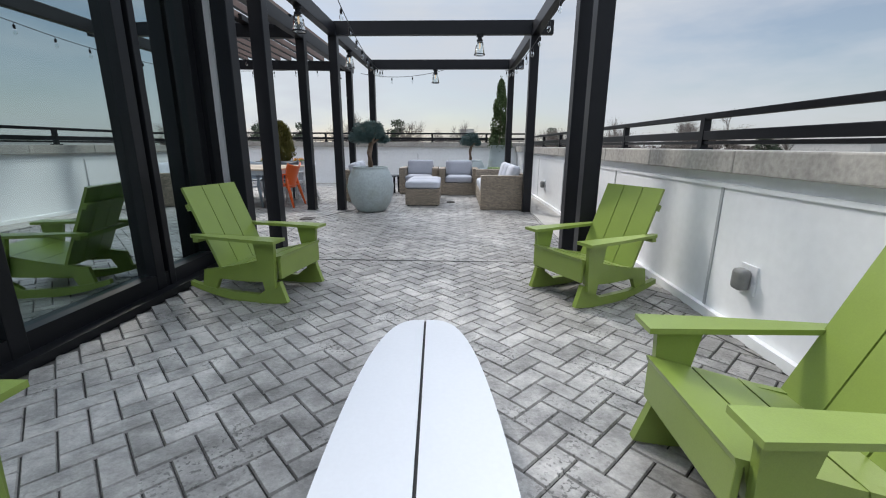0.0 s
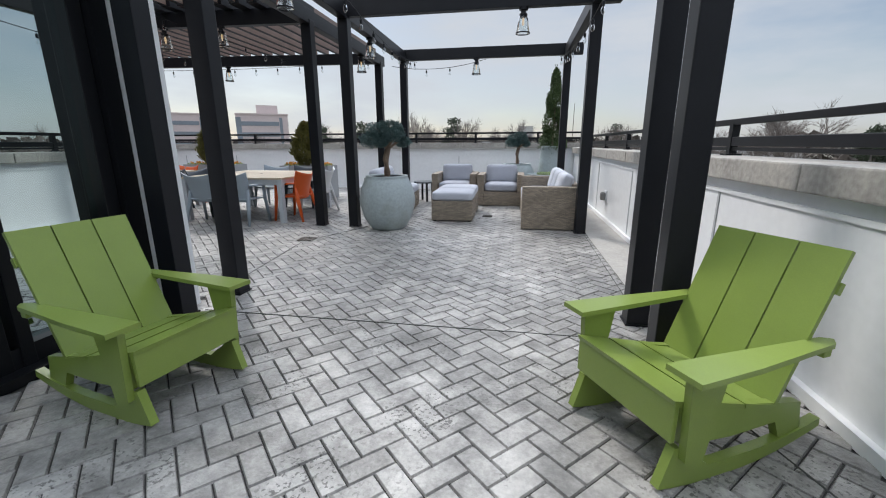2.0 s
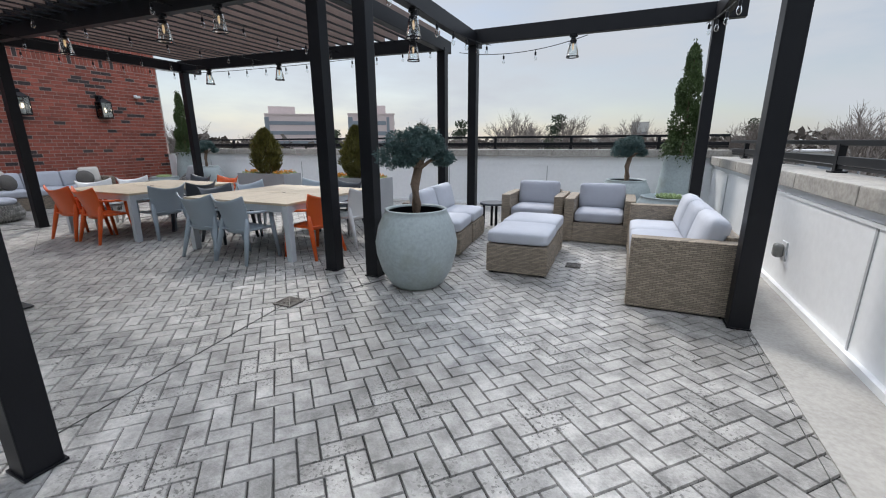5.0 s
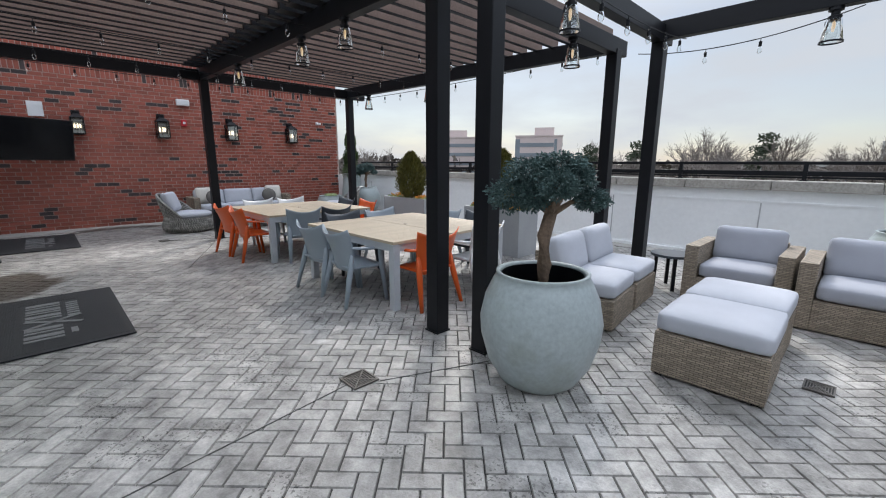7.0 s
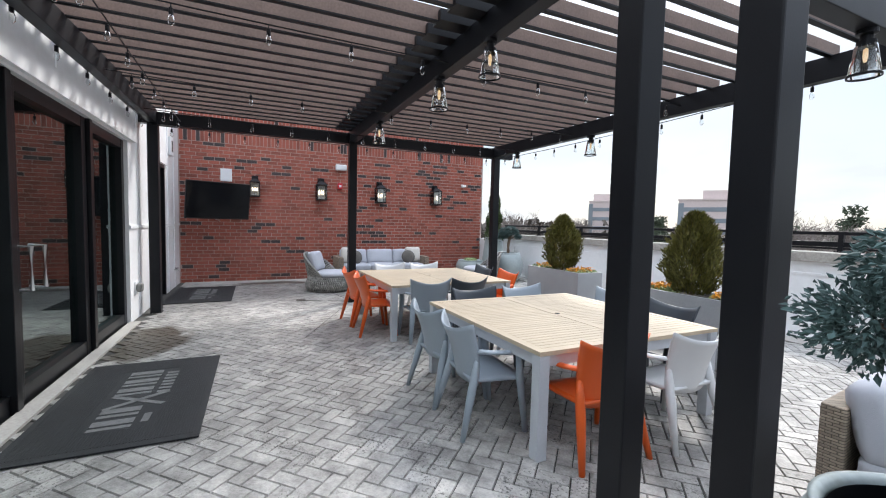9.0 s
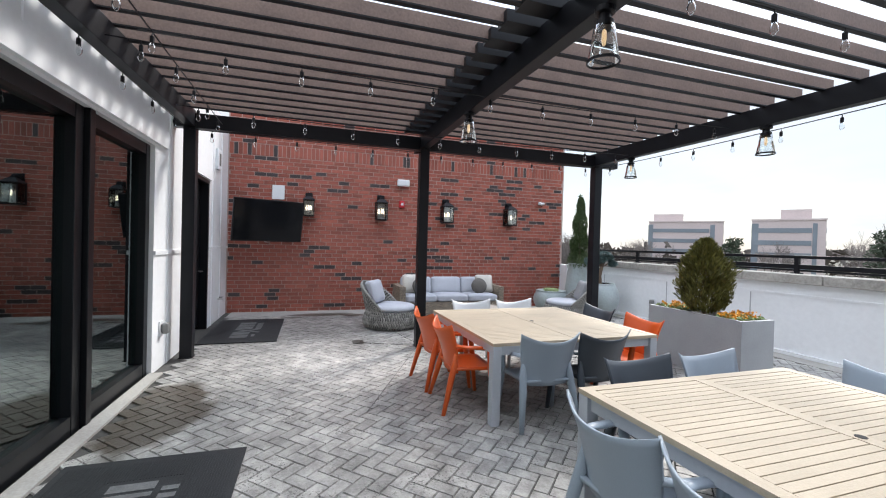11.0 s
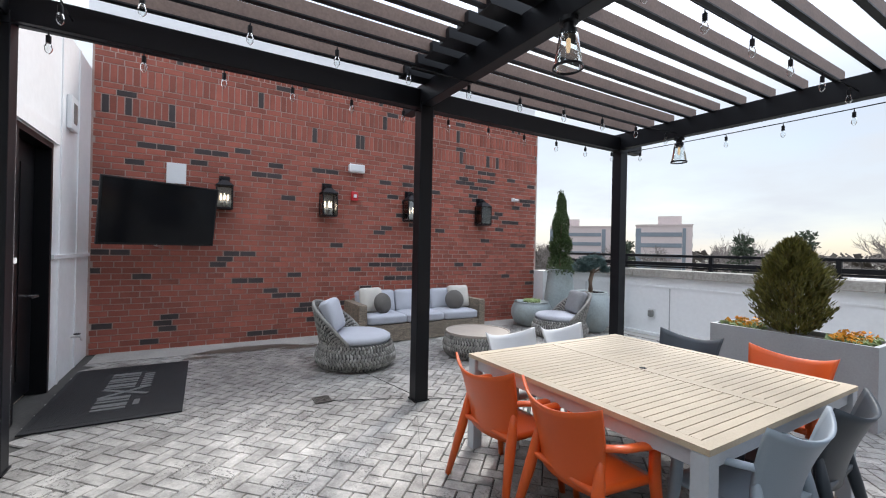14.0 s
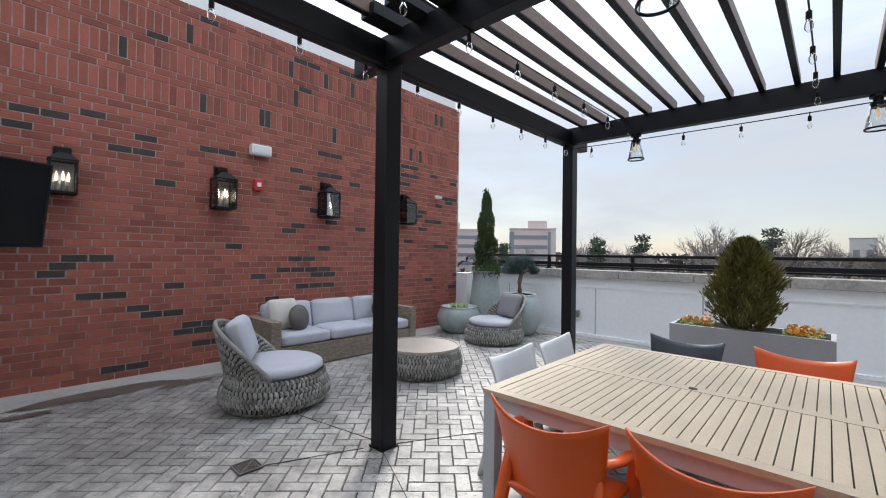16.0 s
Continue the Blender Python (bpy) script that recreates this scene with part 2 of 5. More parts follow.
def mossy(m, tint, scale=2.6, lo=0.54, hi=0.72, most=0.55):
    """Soft olive stains in patches over a glaze."""
    n, l = m.node_tree.nodes, m.node_tree.links
    b = shader_of(m)
    old = b.inputs["Base Color"].links[0].from_socket
    tc, no, rg, mx = n.new("ShaderNodeTexCoord"), n.new("ShaderNodeTexNoise"), n.new("ShaderNodeMapRange"), n.new("ShaderNodeMixRGB")
    no.inputs["Scale"].default_value, no.inputs["Detail"].default_value = scale, 7
    rg.inputs["From Min"].default_value, rg.inputs["From Max"].default_value = lo, hi
    rg.inputs["To Max"].default_value = most
    mx.inputs["Color2"].default_value = (*tint, 1)
    l.new(tc.outputs["Object"], no.inputs["Vector"])
    l.new(no.outputs["Fac"], rg.inputs["Value"])
    l.new(rg.outputs["Result"], mx.inputs["Fac"])
    l.new(old, mx.inputs["Color1"])
    l.new(mx.outputs["Color"], b.inputs["Base Color"])


mossy(M_POT, (0.20, 0.21, 0.14))
M_PLANTER = mat("grey_fibre_planter", (0.34, 0.35, 0.36), 0.7, vary=0.1, scale=3, fine=60, bump=0.1)
M_SOIL = mat("dark_soil", (0.022, 0.017, 0.013), 0.95, vary=0.4, scale=12, fine=80, bump=0.8)
M_BARK = mat("grey_brown_bark", (0.17, 0.12, 0.085), 0.9, vary=0.45, scale=14, fine=60, bump=0.8)
# winter twig grey, with a little distance haze mixed into the colour
M_BARE = mat("hazed_grey_branches", (0.19, 0.165, 0.15), 0.9, vary=0.2)
M_BLUE_LEAF = mat("blue_green_needles", (0.065, 0.115, 0.11), 0.6, vary=0.45, scale=6, rand=0.8, bump=0)
M_THUJA = mat("yellow_green_conifer_sprays", (0.125, 0.118, 0.024), 0.65, vary=0.75, scale=3, rand=1.0, bump=0)
M_SPIRAL = mat("green_conifer_sprays", (0.055, 0.09, 0.025), 0.65, vary=0.5, scale=4, rand=1.0, bump=0)
M_SUCC = mat("pale_green_succulent", (0.3, 0.38, 0.17), 0.5, vary=0.2, rand=0.4, bump=0)
M_FLOWER = mat("orange_yellow_pansy", (0.75, 0.33, 0.03), 0.6, vary=0.4, rand=0.8, bump=0)
M_TEAK = mat("pale_teak_slat", (0.47, 0.385, 0.275), 0.55, vary=0.16, scale=4, fine=90, bump=0.15, rand=0.4)
M_ALU = mat("silver_grey_powder_coat", (0.44, 0.46, 0.49), 0.45, vary=0.05, bump=0.02)
M_ORANGE = mat("orange_resin", (0.70, 0.105, 0.014), 0.36, vary=0.06, scale=4, fine=200, bump=0.03)
M_BLUEGREY = mat("light_blue_grey_resin", (0.31, 0.36, 0.41), 0.42, vary=0.05, scale=4, fine=200, bump=0.03)
M_DARKGREY = mat("dark_blue_grey_resin", (0.045, 0.055, 0.068), 0.42, vary=0.08, scale=4, fine=200, bump=0.03)
M_OFFWHITE = mat("off_white_resin", (0.68, 0.69, 0.7), 0.42, vary=0.04, scale=4, fine=200, bump=0.03)
M_ROPE = mat("grey_woven_rope", (0.28, 0.27, 0.25), 0.85, vary=0.6, scale=9, fine=120, bump=0.3, rand=0.9)
M_ROPE_BASE = mat("dark_rope_core", (0.05, 0.05, 0.048), 0.9)
M_TAN = mat("taupe_table_top", (0.42, 0.37, 0.32), 0.5, vary=0.1, scale=4, fine=60, bump=0.08)
M_MAT = mat("black_ribbed_rubber_mat", (0.010, 0.011, 0.013), 0.75, vary=0.4, scale=5, fine=100, bump=0.3)
M_MAT_LET = mat("grey_mat_lettering", (0.13, 0.13, 0.13), 0.85, vary=0.3, scale=20, fine=100, bump=0.2)
M_SCREEN = mat("black_tv_screen", (0.004, 0.0045, 0.006), 0.12, vary=0.1, bump=0, spec=0.2)
M_STEEL = mat("brushed_steel", (0.55, 0.55, 0.55), 0.28, metal=1.0, vary=0.1, bump=0.03)
M_DRAIN = mat("cast_metal_drain", (0.13, 0.12, 0.11), 0.5, metal=0.5, vary=0.4, bump=0.2)
M_PLASTIC = mat("white_plastic", (0.72, 0.73, 0.74), 0.4, vary=0.04, bump=0.0)
M_GREYPL = mat("grey_plastic_cover", (0.2, 0.2, 0.19), 0.25, vary=0.1, bump=0.0)
M_RED = mat("red_alarm_plastic", (0.5, 0.02, 0.03), 0.4, vary=0.05, bump=0.0)
M_WINDOW = glass_mat("tinted_window_glass", (0.66, 0.74, 0.72), 3.6)
M_WINDOW_SKY = glass_mat("reflective_teal_glass", (0.80, 0.92, 0.90), 9.0)
M_PANE = glass_mat("lantern_pane_glass", (0.92, 0.94, 0.94), 1.9)
M_CLEAR = glass_mat("clear_lamp_glass", (0.93, 0.95, 0.95), 1.35)
M_FILAMENT = glow("warm_filament", (1.0, 0.6, 0.22), 0.45)
M_CANDLE = glow("warm_candle_bulb", (1.0, 0.80, 0.58), 3.5)
M_FLOOR_IN = mat("beige_wood_floor", (0.52, 0.48, 0.40), 0.4, vary=0.2, scale=2, fine=20, bump=0.05)
M_WALL_IN = mat("grey_interior_wall", (0.25, 0.25, 0.25), 0.8, vary=0.1)
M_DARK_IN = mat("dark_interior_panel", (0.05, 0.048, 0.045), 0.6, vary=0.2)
M_WET = mat("wet_stain", (0.10, 0.088, 0.072), 0.4, vary=0.4, scale=5, bump=0.1)
M_GROUND = mat("winter_ground", (0.10, 0.095, 0.07), 0.95, vary=0.4, scale=0.02, fine=0.3, bump=0)
M_WOODS = mat("brown_grey_winter_woods", (0.075, 0.062, 0.052), 0.95, vary=0.45, scale=0.05, rand=1.0, bump=0)
# pine green lightened a little, as haze far off would
M_PINE = mat("hazed_pine_foliage", (0.055, 0.072, 0.045), 0.9, vary=0.4, scale=0.3, rand=0.8, bump=0)
# far facade and window colours are lightened to hold the distance haze
M_PINK = mat("hazed_pink_precast", (0.58, 0.49, 0.47), 0.85, vary=0.08, scale=0.1, fine=2, bump=0)
M_OFFICE_GLASS = mat("hazed_office_glass", (0.20, 0.23, 0.26), 0.3, vary=0.3, scale=0.1, bump=0)
M_PALE_BLDG = mat("pale_render_facade", (0.5, 0.49, 0.47), 0.85, vary=0.1, scale=0.1, fine=2, bump=0)
M_ROOF = mat("pale_flat_roof", (0.45, 0.45, 0.46), 0.8, vary=0.2, scale=0.05, fine=1, bump=0)


# ---- mesh helpers ----
def box(bm, c, s, rz=0.0, rx=0.0, ry=0.0, bevel=0.0):
    r = bmesh.ops.create_cube(bm, size=1.0)
    m = Matrix.LocRotScale(c, Euler((rx, ry, rz)), s)
    bmesh.ops.transform(bm, matrix=m, verts=r["verts"])
    if bevel:
        es = list({e for v in r["verts"] for e in v.link_edges})
        bmesh.ops.bevel(bm, geom=es, offset=bevel, segments=2, profile=0.6, affect="EDGES")
    return bm


def boxes(*rows, bevel=0.0):
    bm = bmesh.new()
    for c, s in rows:
        box(bm, c, s, bevel=bevel)
    return bm


def bar(bm, a, b, w, d=None, up=(0, 0, 1)):
    """A straight bar of section w x d from a to b."""
    a, b = Vector(a), Vector(b)
    q = (b - a).to_track_quat("Z", "Y")
    r = bmesh.ops.create_cube(bm, size=1.0)
    bmesh.ops.transform(bm, matrix=Matrix.LocRotScale((a + b) / 2, q, (w, d or w, (b - a).length)), verts=r["verts"])
    return bm


def tube(bm, pts, radii, seg=8, cap=True):
    rings = []
    pts = [Vector(p) for p in pts]
    for i, p in enumerate(pts):
        d = (pts[min(i + 1, len(pts) - 1)] - pts[max(i - 1, 0)]).normalized()
        q = d.to_track_quat("Z", "Y")
        rr = radii[i] if hasattr(radii, "__len__") else radii
        rings.append([bm.verts.new(p + q @ Vector((math.cos(k * math.tau / seg) * rr, math.sin(k * math.tau / seg) * rr, 0))) for k in range(seg)])
    for a, b in zip(rings, rings[1:]):
        for k in range(seg):
            bm.faces.new((a[k], a[(k + 1) % seg], b[(k + 1) % seg], b[k]))
    if cap:
        bm.faces.new(rings[0][::-1])
        bm.faces.new(rings[-1])
    return bm


def lathe(bm, prof, seg=32, c=(0, 0, 0), close=False):
    rings = []
    for r, z in prof:
        rings.append([bm.verts.new((c[0] + math.cos(k * math.tau / seg) * r, c[1] + math.sin(k * math.tau / seg) * r, c[2] + z)) for k in range(seg)])
    for a, b in zip(rings, rings[1:]):
        for k in range(seg):
            bm.faces.new((a[k], a[(k + 1) % seg], b[(k + 1) % seg], b[k]))
    if close:
        bm.faces.new(rings[0][::-1])
        bm.faces.new(rings[-1])
    return bm


def obj(name, bm, material, smooth=False):
    me = bpy.data.meshes.new(name)
    bm.normal_update()
    bm.to_mesh(me)
    bm.free()
    me.materials.append(material)
    if smooth:
        for p in me.polygons:
            p.use_smooth = True
    return new(name, me)


def part(name, bm, material, parent, label="", smooth=False):
    ob = obj(name, bm, material, smooth)
    ob.parent = parent
    return tagged(ob, label)


def thing(name, m, label, category, group=""):
    ob = new(name)
    ob.empty_display_size = 0.1
    ob.matrix_world = m if isinstance(m, Matrix) else pose(*m)
    return tagged(ob, label, category, group)


def structure(name, bm, material, label, category="", smooth=False):
    return tagged(obj(name, bm, material, smooth), label, category, kind="structure")


def soft_box(bm, c, s, r=0.04, puff=0.03, n=8, rz=0.0, rx=0.0, ry=0.0):
    """A stuffed cushion: a rounded box whose wide faces bulge."""
    tmp = bmesh.new()
    bmesh.ops.create_cube(tmp, size=2.0)
    bmesh.ops.subdivide_edges(tmp, edges=tmp.edges[:], cuts=n, use_grid_fill=True)
    h = [x / 2 for x in s]
    rr = min(r, min(h) * 0.9)
    thin = s.index(min(s))
    for v in tmp.verts:
        p = Vector((v.co[i] * h[i] for i in range(3)))
        core = Vector((max(-(h[i] - rr), min(h[i] - rr, p[i])) for i in range(3)))
        d = p - core
        q = core + (d.normalized() * rr if d.length > 1e-6 else d)
        a, b = [i for i in range(3) if i != thin]
        f = (1 - min(1, abs(v.co[a])) ** 4) * (1 - min(1, abs(v.co[b])) ** 4)
        q[thin] += math.copysign(puff * f, v.co[thin]) if abs(v.co[thin]) > 0.5 else 0
        v.co = q
    m = Matrix.LocRotScale(c, Euler((rx, ry, rz)), None)
    bmesh.ops.transform(tmp, matrix=m, verts=tmp.verts[:])
    me = bpy.data.meshes.new("tmp")
    tmp.to_mesh(me)
    tmp.free()
    bm.from_mesh(me)
    bpy.data.meshes.remove(me)
    return bm


def mesh_of(name, verts, faces, material, parent=None, label="", kind=""):
    me = bpy.data.meshes.new(name)
    me.from_pydata(verts, [], faces)
    me.materials.append(material)
    ob = new(name, me)
    ob.parent = parent
    return tagged(ob, label, kind=kind)


def leaves(points, size, rng, flat=0.0, outward=None, stretch=1.8):
    """Small bent leaf blades at the points, as verts and faces."""
    vs, fs = [], []
    for p in points:
        d = Vector((rng.gauss(0, 1), rng.gauss(0, 1), rng.gauss(0, 1)))
        if outward is not None:
            d = d * 0.55 + (Vector(p) - outward).normalized() * 1.3
        d.normalize()
        s = d.cross(Vector((rng.gauss(0, 1), rng.gauss(0, 1), rng.gauss(0, 1)))).normalized()
        k = size * rng.uniform(0.6, 1.35)
        p = Vector(p)
        i = len(vs)
        up = d.cross(s) * k * 0.25
        vs += [p - d * k * 0.5 * stretch, p + s * k * 0.4 + up, p + d * k * 0.6 * stretch, p - s * k * 0.4 + up]
        fs += [(i, i + 1, i + 2), (i, i + 2, i + 3)]
    return vs, fs

# ---- plan ----
X_W, X_E, X_B, X_R = -9.35, -2.6, -2.02, 1.5
Y0, Y1, Y2 = 4.87, 8.1, 11.4
WALL_R, WALL_N, WALL_W, WALL_B, WALL_A = 2.08, 13.85, -13.0, 4.68, -2.3
CAP_E, CAP_N = 1.20, 1.32

# ---- large structure ----
floor = structure("floor", boxes(((-5.0, 6.0, -0.11), (17.0, 18.0, 0.2))), M_JOINT, "grey herringbone terrace floor with dark joints", "floor")

# right parapet
bm = boxes(((WALL_R + 0.15, 5.6, (CAP_E - 0.15) / 2), (0.3, 17.2, CAP_E - 0.15)))
parapet_east = structure("wall_east", bm, M_WHITE, "white panelled rooftop parapet wall", "wall")
bm = boxes(((-5.4, WALL_N + 0.15, (CAP_N - 0.15) / 2), (15.6, 0.3, CAP_N - 0.15)))
parapet_north = structure("wall_north", bm, M_WHITE, "white panelled rooftop parapet wall", "wall")
structure("wall_south", boxes(((-0.1, -3.1, 1.4), (4.5, 0.2, 2.8))), M_WHITE, "plain white closing wall", "wall")


def coping(parent, along, lo, hi, at, outw, CAP):
    """Coping stones end to end with open joints."""
    p = lo
    while p < hi - 0.02:
        q = min(p + 1.22, hi)
        c, l = (p + q) / 2, q - p - 0.012
        bm = bmesh.new()
        w = 0.46
        mid = at + outw * (w / 2 - 0.07)
        if along == "y":
            box(bm, (mid, c, CAP - 0.075), (w, l, 0.15), bevel=0.012)
        else:
            box(bm, (c, mid, CAP - 0.075), (l, w, 0.15), bevel=0.012)
        part("coping_stone", bm, M_CAP, parent)
        p = q


coping(parapet_east, "y", -3.0, WALL_N - 0.09, WALL_R, 1, CAP_E)
coping(parapet_north, "x", -13.2, WALL_R + 0.39, WALL_N, 1, CAP_N)
# panel battens, base strip and ledge
bm = boxes(((WALL_R - 0.006, 5.4, 0.96), (0.014, 16.8, 0.03)))
part("ledge_trim", bm, M_WHITE, parapet_east)
for y in (-1.2, 1.0, 3.26, 5.3, 7.78, 10.1, 12.4):
    part("panel_joint", boxes(((WALL_R - 0.003, y, 0.5), (0.008, 0.028, 0.9))), M_WHITE_JOINT, parapet_east)
part("base_strip", boxes(((WALL_R - 0.02, 5.4, 0.035), (0.042, 16.6, 0.07))), M_WHITE, parapet_east)
part("ledge_trim", boxes(((-5.4, WALL_N - 0.006, 0.99), (15.0, 0.014, 0.03))), M_WHITE, parapet_north)
for x in (-12.0, -10.0, -8.2, -5.9, -3.5, -1.1, 1.2):
    part("panel_joint", boxes(((x, WALL_N - 0.003, 0.5), (0.02, 0.008, 0.93))), M_WHITE_JOINT, parapet_north)
part("base_strip", boxes(((-5.4, WALL_N - 0.02, 0.035), (15.0, 0.042, 0.07))), M_WHITE, parapet_north)


def railing(along, lo, hi, at, CAP, step=1.75):
    r = thing("railing", (0, 0, 0), "black steel guard railing on top of the parapet coping", "railing")
    def pt(u, z):
        return (at, u, z) if along == "y" else (u, at, z)
    for z, w, h in ((CAP + 0.275, 0.05, 0.05), (CAP + 0.115, 0.05, 0.075), (CAP + 0.055, 0.03, 0.03)):
        bm = bmesh.new()
        s = (w, hi - lo, h) if along == "y" else (hi - lo, w, h)
        box(bm, pt((lo + hi) / 2, z), s, bevel=0.006)
        part("rail", bm, M_BLACK, r)
    u = lo + 0.1
    while u < hi:
        bm = bmesh.new()
        box(bm, pt(u, CAP + 0.13), (0.06, 0.06, 0.27))
        box(bm, pt(u, CAP + 0.008), (0.12, 0.12, 0.016))
        part("post", bm, M_BLACK, r)
        u += step


railing("y", -3.0, WALL_N + 0.2, WALL_R + 0.28, CAP_E)
railing("x", -13.0, WALL_R + 0.25, WALL_N + 0.26, CAP_N)

# brick wall: core, white strip above, stub behind the end of it
wall_w = structure("wall_west", boxes(((WALL_W - 0.185, 8.93, 2.46), (0.37, 8.5, 4.92))), M_MORTAR, "tall red brick wall with scattered charcoal bricks", "wall")
part("parapet_strip", boxes(((WALL_W - 0.35, 8.9, 5.1), (0.4, 8.6, 0.44))), M_WHITE, wall_w, "white metal strip above the bricks")
structure("wall_return", boxes(((WALL_W + 0.12, 13.48, 0.585), (0.42, 0.7, 1.17))), M_WHITE, "white return of the parapet beside the brick wall", "wall")

# wall B (white panels, sliding glass, door) and wall A (glass)
TOP_B, HEAD = 4.1, 2.72
B_L, B_R = -8.64, -2.75
D_L, D_R, D_H = -11.36, -10.34, 2.68
wall_b = structure("wall_building", boxes((((B_L + D_R) / 2, WALL_B - 0.12, TOP_B / 2), (B_L - D_R, 0.24, TOP_B))), M_WHITE, "white panelled building wall with trim bands", "wall")
for x0, x1, z0 in ((WALL_W - 0.2, D_L, 0.0), (D_L, D_R, D_H), (B_L, B_R, HEAD), (B_R, -2.384, 0.0)):
    part("wall_panel", boxes((((x0 + x1) / 2, WALL_B - 0.12, (TOP_B + z0) / 2), (x1 - x0, 0.24, TOP_B - z0))), M_WHITE, wall_b)
structure("wall_corner", boxes(((WALL_A + 0.02, 4.36, 1.9), (0.2, 0.13, 3.8))), M_FRAME, "black metal corner panel of the building", "wall")
structure("trim", boxes(((-2.285, 4.56, 1.9), (0.19, 0.25, 3.8)), ((-2.12, 4.615, 1.9), (0.13, 0.15, 3.8)), bevel=0.006), M_WHITE, "white metal corner panel of the building", "trim")
structure("wall_fascia", boxes(((WALL_A - 0.03, 0.7, 3.58), (0.24, 7.1, 0.5))), M_WHITE, "white fascia above the glass wall", "wall")
for x, z0, z1 in ((-9.15, 0, 4.1), (-9.85, 0, 4.1), (-11.62, 0, 4.1), (-12.35, 0, 4.1), (-6.3, 2.95, 4.1), (-4.3, 2.95, 4.1)):
    part("panel_batten", boxes(((x, WALL_B + 0.006, (z0 + z1) / 2), (0.045, 0.014, z1 - z0))), M_WHITE, wall_b)
part("head_trim", boxes((((B_L + B_R) / 2 - 0.1, WALL_B + 0.02, 2.86), (B_R - B_L + 0.5, 0.05, 0.22))), M_WHITE, wall_b)
part("band", boxes((((B_L + D_R) / 2, WALL_B + 0.01, 1.45), (B_L - D_R, 0.024, 0.05))), M_WHITE, wall_b)
part("band", boxes((((D_L + WALL_W) / 2, WALL_B + 0.01, 1.45), (D_L - WALL_W, 0.024, 0.05))), M_WHITE, wall_b)
part("head_trim", boxes((((D_L + D_R) / 2, WALL_B + 0.015, D_H + 0.09), (D_R - D_L + 0.24, 0.034, 0.16))), M_WHITE, wall_b)
part("sill_strip", boxes((((B_L + B_R) / 2, WALL_B + 0.05, 0.012), (B_R - B_L, 0.14, 0.024))), M_CONC, wall_b)

# unseen block added to keep sun and sky light off the first seats
structure("shade_block", boxes(((-5.6, 0.5, 4.85), (6.4, 7.0, 1.9))), M_WHITE, "plain white unseen block added over the building to shade the terrace", "wall")

# glazing of wall B
win_b = tagged(new("window_1"), "black framed sliding glass doors with tinted glass", "glass door", kind="structure")
posts = [B_L + 0.05, -7.1, -5.58, -4.05, B_R - 0.05]
for x in posts:
    part("mullion", boxes(((x, WALL_B - 0.12, HEAD / 2), (0.12, 0.14, HEAD)), bevel=0.006), M_FRAME, win_b)
part("mullion", boxes(((-7.22, WALL_B - 0.06, HEAD / 2), (0.09, 0.1, HEAD)), bevel=0.006), M_FRAME, win_b)
part("mullion", boxes(((-5.46, WALL_B - 0.06, HEAD / 2), (0.09, 0.1, HEAD)), bevel=0.006), M_FRAME, win_b)
for z, h in ((HEAD - 0.06, 0.12), (0.08, 0.16)):
    part("window_frame", boxes((((B_L + B_R) / 2, WALL_B - 0.12, z), (B_R - B_L, 0.13, h))), M_FRAME, win_b)
for a, b in zip(posts, posts[1:]):
    g = part("pane", boxes((((a + b) / 2, WALL_B - 0.13, HEAD / 2), (b - a - 0.11, 0.012, HEAD - 0.2))), M_WINDOW, win_b)
    g.visible_shadow = False
for x in (-5.80, -5.56):
    bm = bmesh.new()
    tube(bm, [(x, WALL_B - 0.06, 0.98), (x, WALL_B + 0.05, 0.98), (x, WALL_B + 0.05, 1.34), (x, WALL_B - 0.06, 1.34)], 0.016, 10)
    part("door_handle", bm, M_STEEL, win_b, "brushed steel pull handle")

# glazing of wall A
win_a = tagged(new("window_2"), "black framed full-height tinted glass wall", "glass wall", kind="structure")
ys = [-2.9, -1.6, -0.2, 1.1, 2.28, 3.42, 4.24]
for y in ys:
    part("mullion", boxes(((WALL_A, y, 1.66), (0.15, 0.1, 3.32)), bevel=0.006), M_FRAME, win_a)
part("mullion", boxes(((WALL_A + 0.03, 3.55, 1.66), (0.1, 0.07, 3.32)), bevel=0.006), M_FRAME, win_a)
for z, h in ((3.26, 0.12), (0.09, 0.18)):
    part("window_frame", boxes(((WALL_A, 0.67, z), (0.14, 7.1, h))), M_FRAME, win_a)
for a, b in zip(ys, ys[1:]):
    g = part("pane", boxes(((WALL_A - 0.01, (a + b) / 2, 1.66), (0.012, b - a - 0.1, 3.14))), M_WINDOW_SKY, win_a)
    g.visible_shadow = False
part("window_sill", boxes(((WALL_A + 0.09, 0.7, 0.03), (0.16, 7.0, 0.06))), M_FRAME, win_a)

# rooms behind the glass
structure("floor_inside", boxes(((-7.7, 0.8, -0.004), (10.7, 7.4, 0.03))), M_FLOOR_IN, "beige wooden floor inside the building", "floor")
structure("wall_inside", boxes(((-7.7, -3.0, 1.8), (10.7, 0.2, 3.6)), ((-13.1, 0.8, 1.8), (0.2, 7.6, 3.6)), ((-8.9, 2.9, 1.8), (0.15, 3.3, 3.6))), M_WALL_IN, "grey interior walls", "wall")
structure("ceiling_inside", boxes(((-7.75, 0.75, 3.7), (10.8, 7.5, 0.2))), M_WALL_IN, "grey interior ceiling", "ceiling")
cabinet = thing("cabinet", (-4.6, 1.2, 0.012), "dark low cabinet inside the glass wall", "cabinet")
part("body", boxes(((0, 0, 0.42), (0.6, 2.4, 0.84)), bevel=0.01), M_DARK_IN, cabinet)
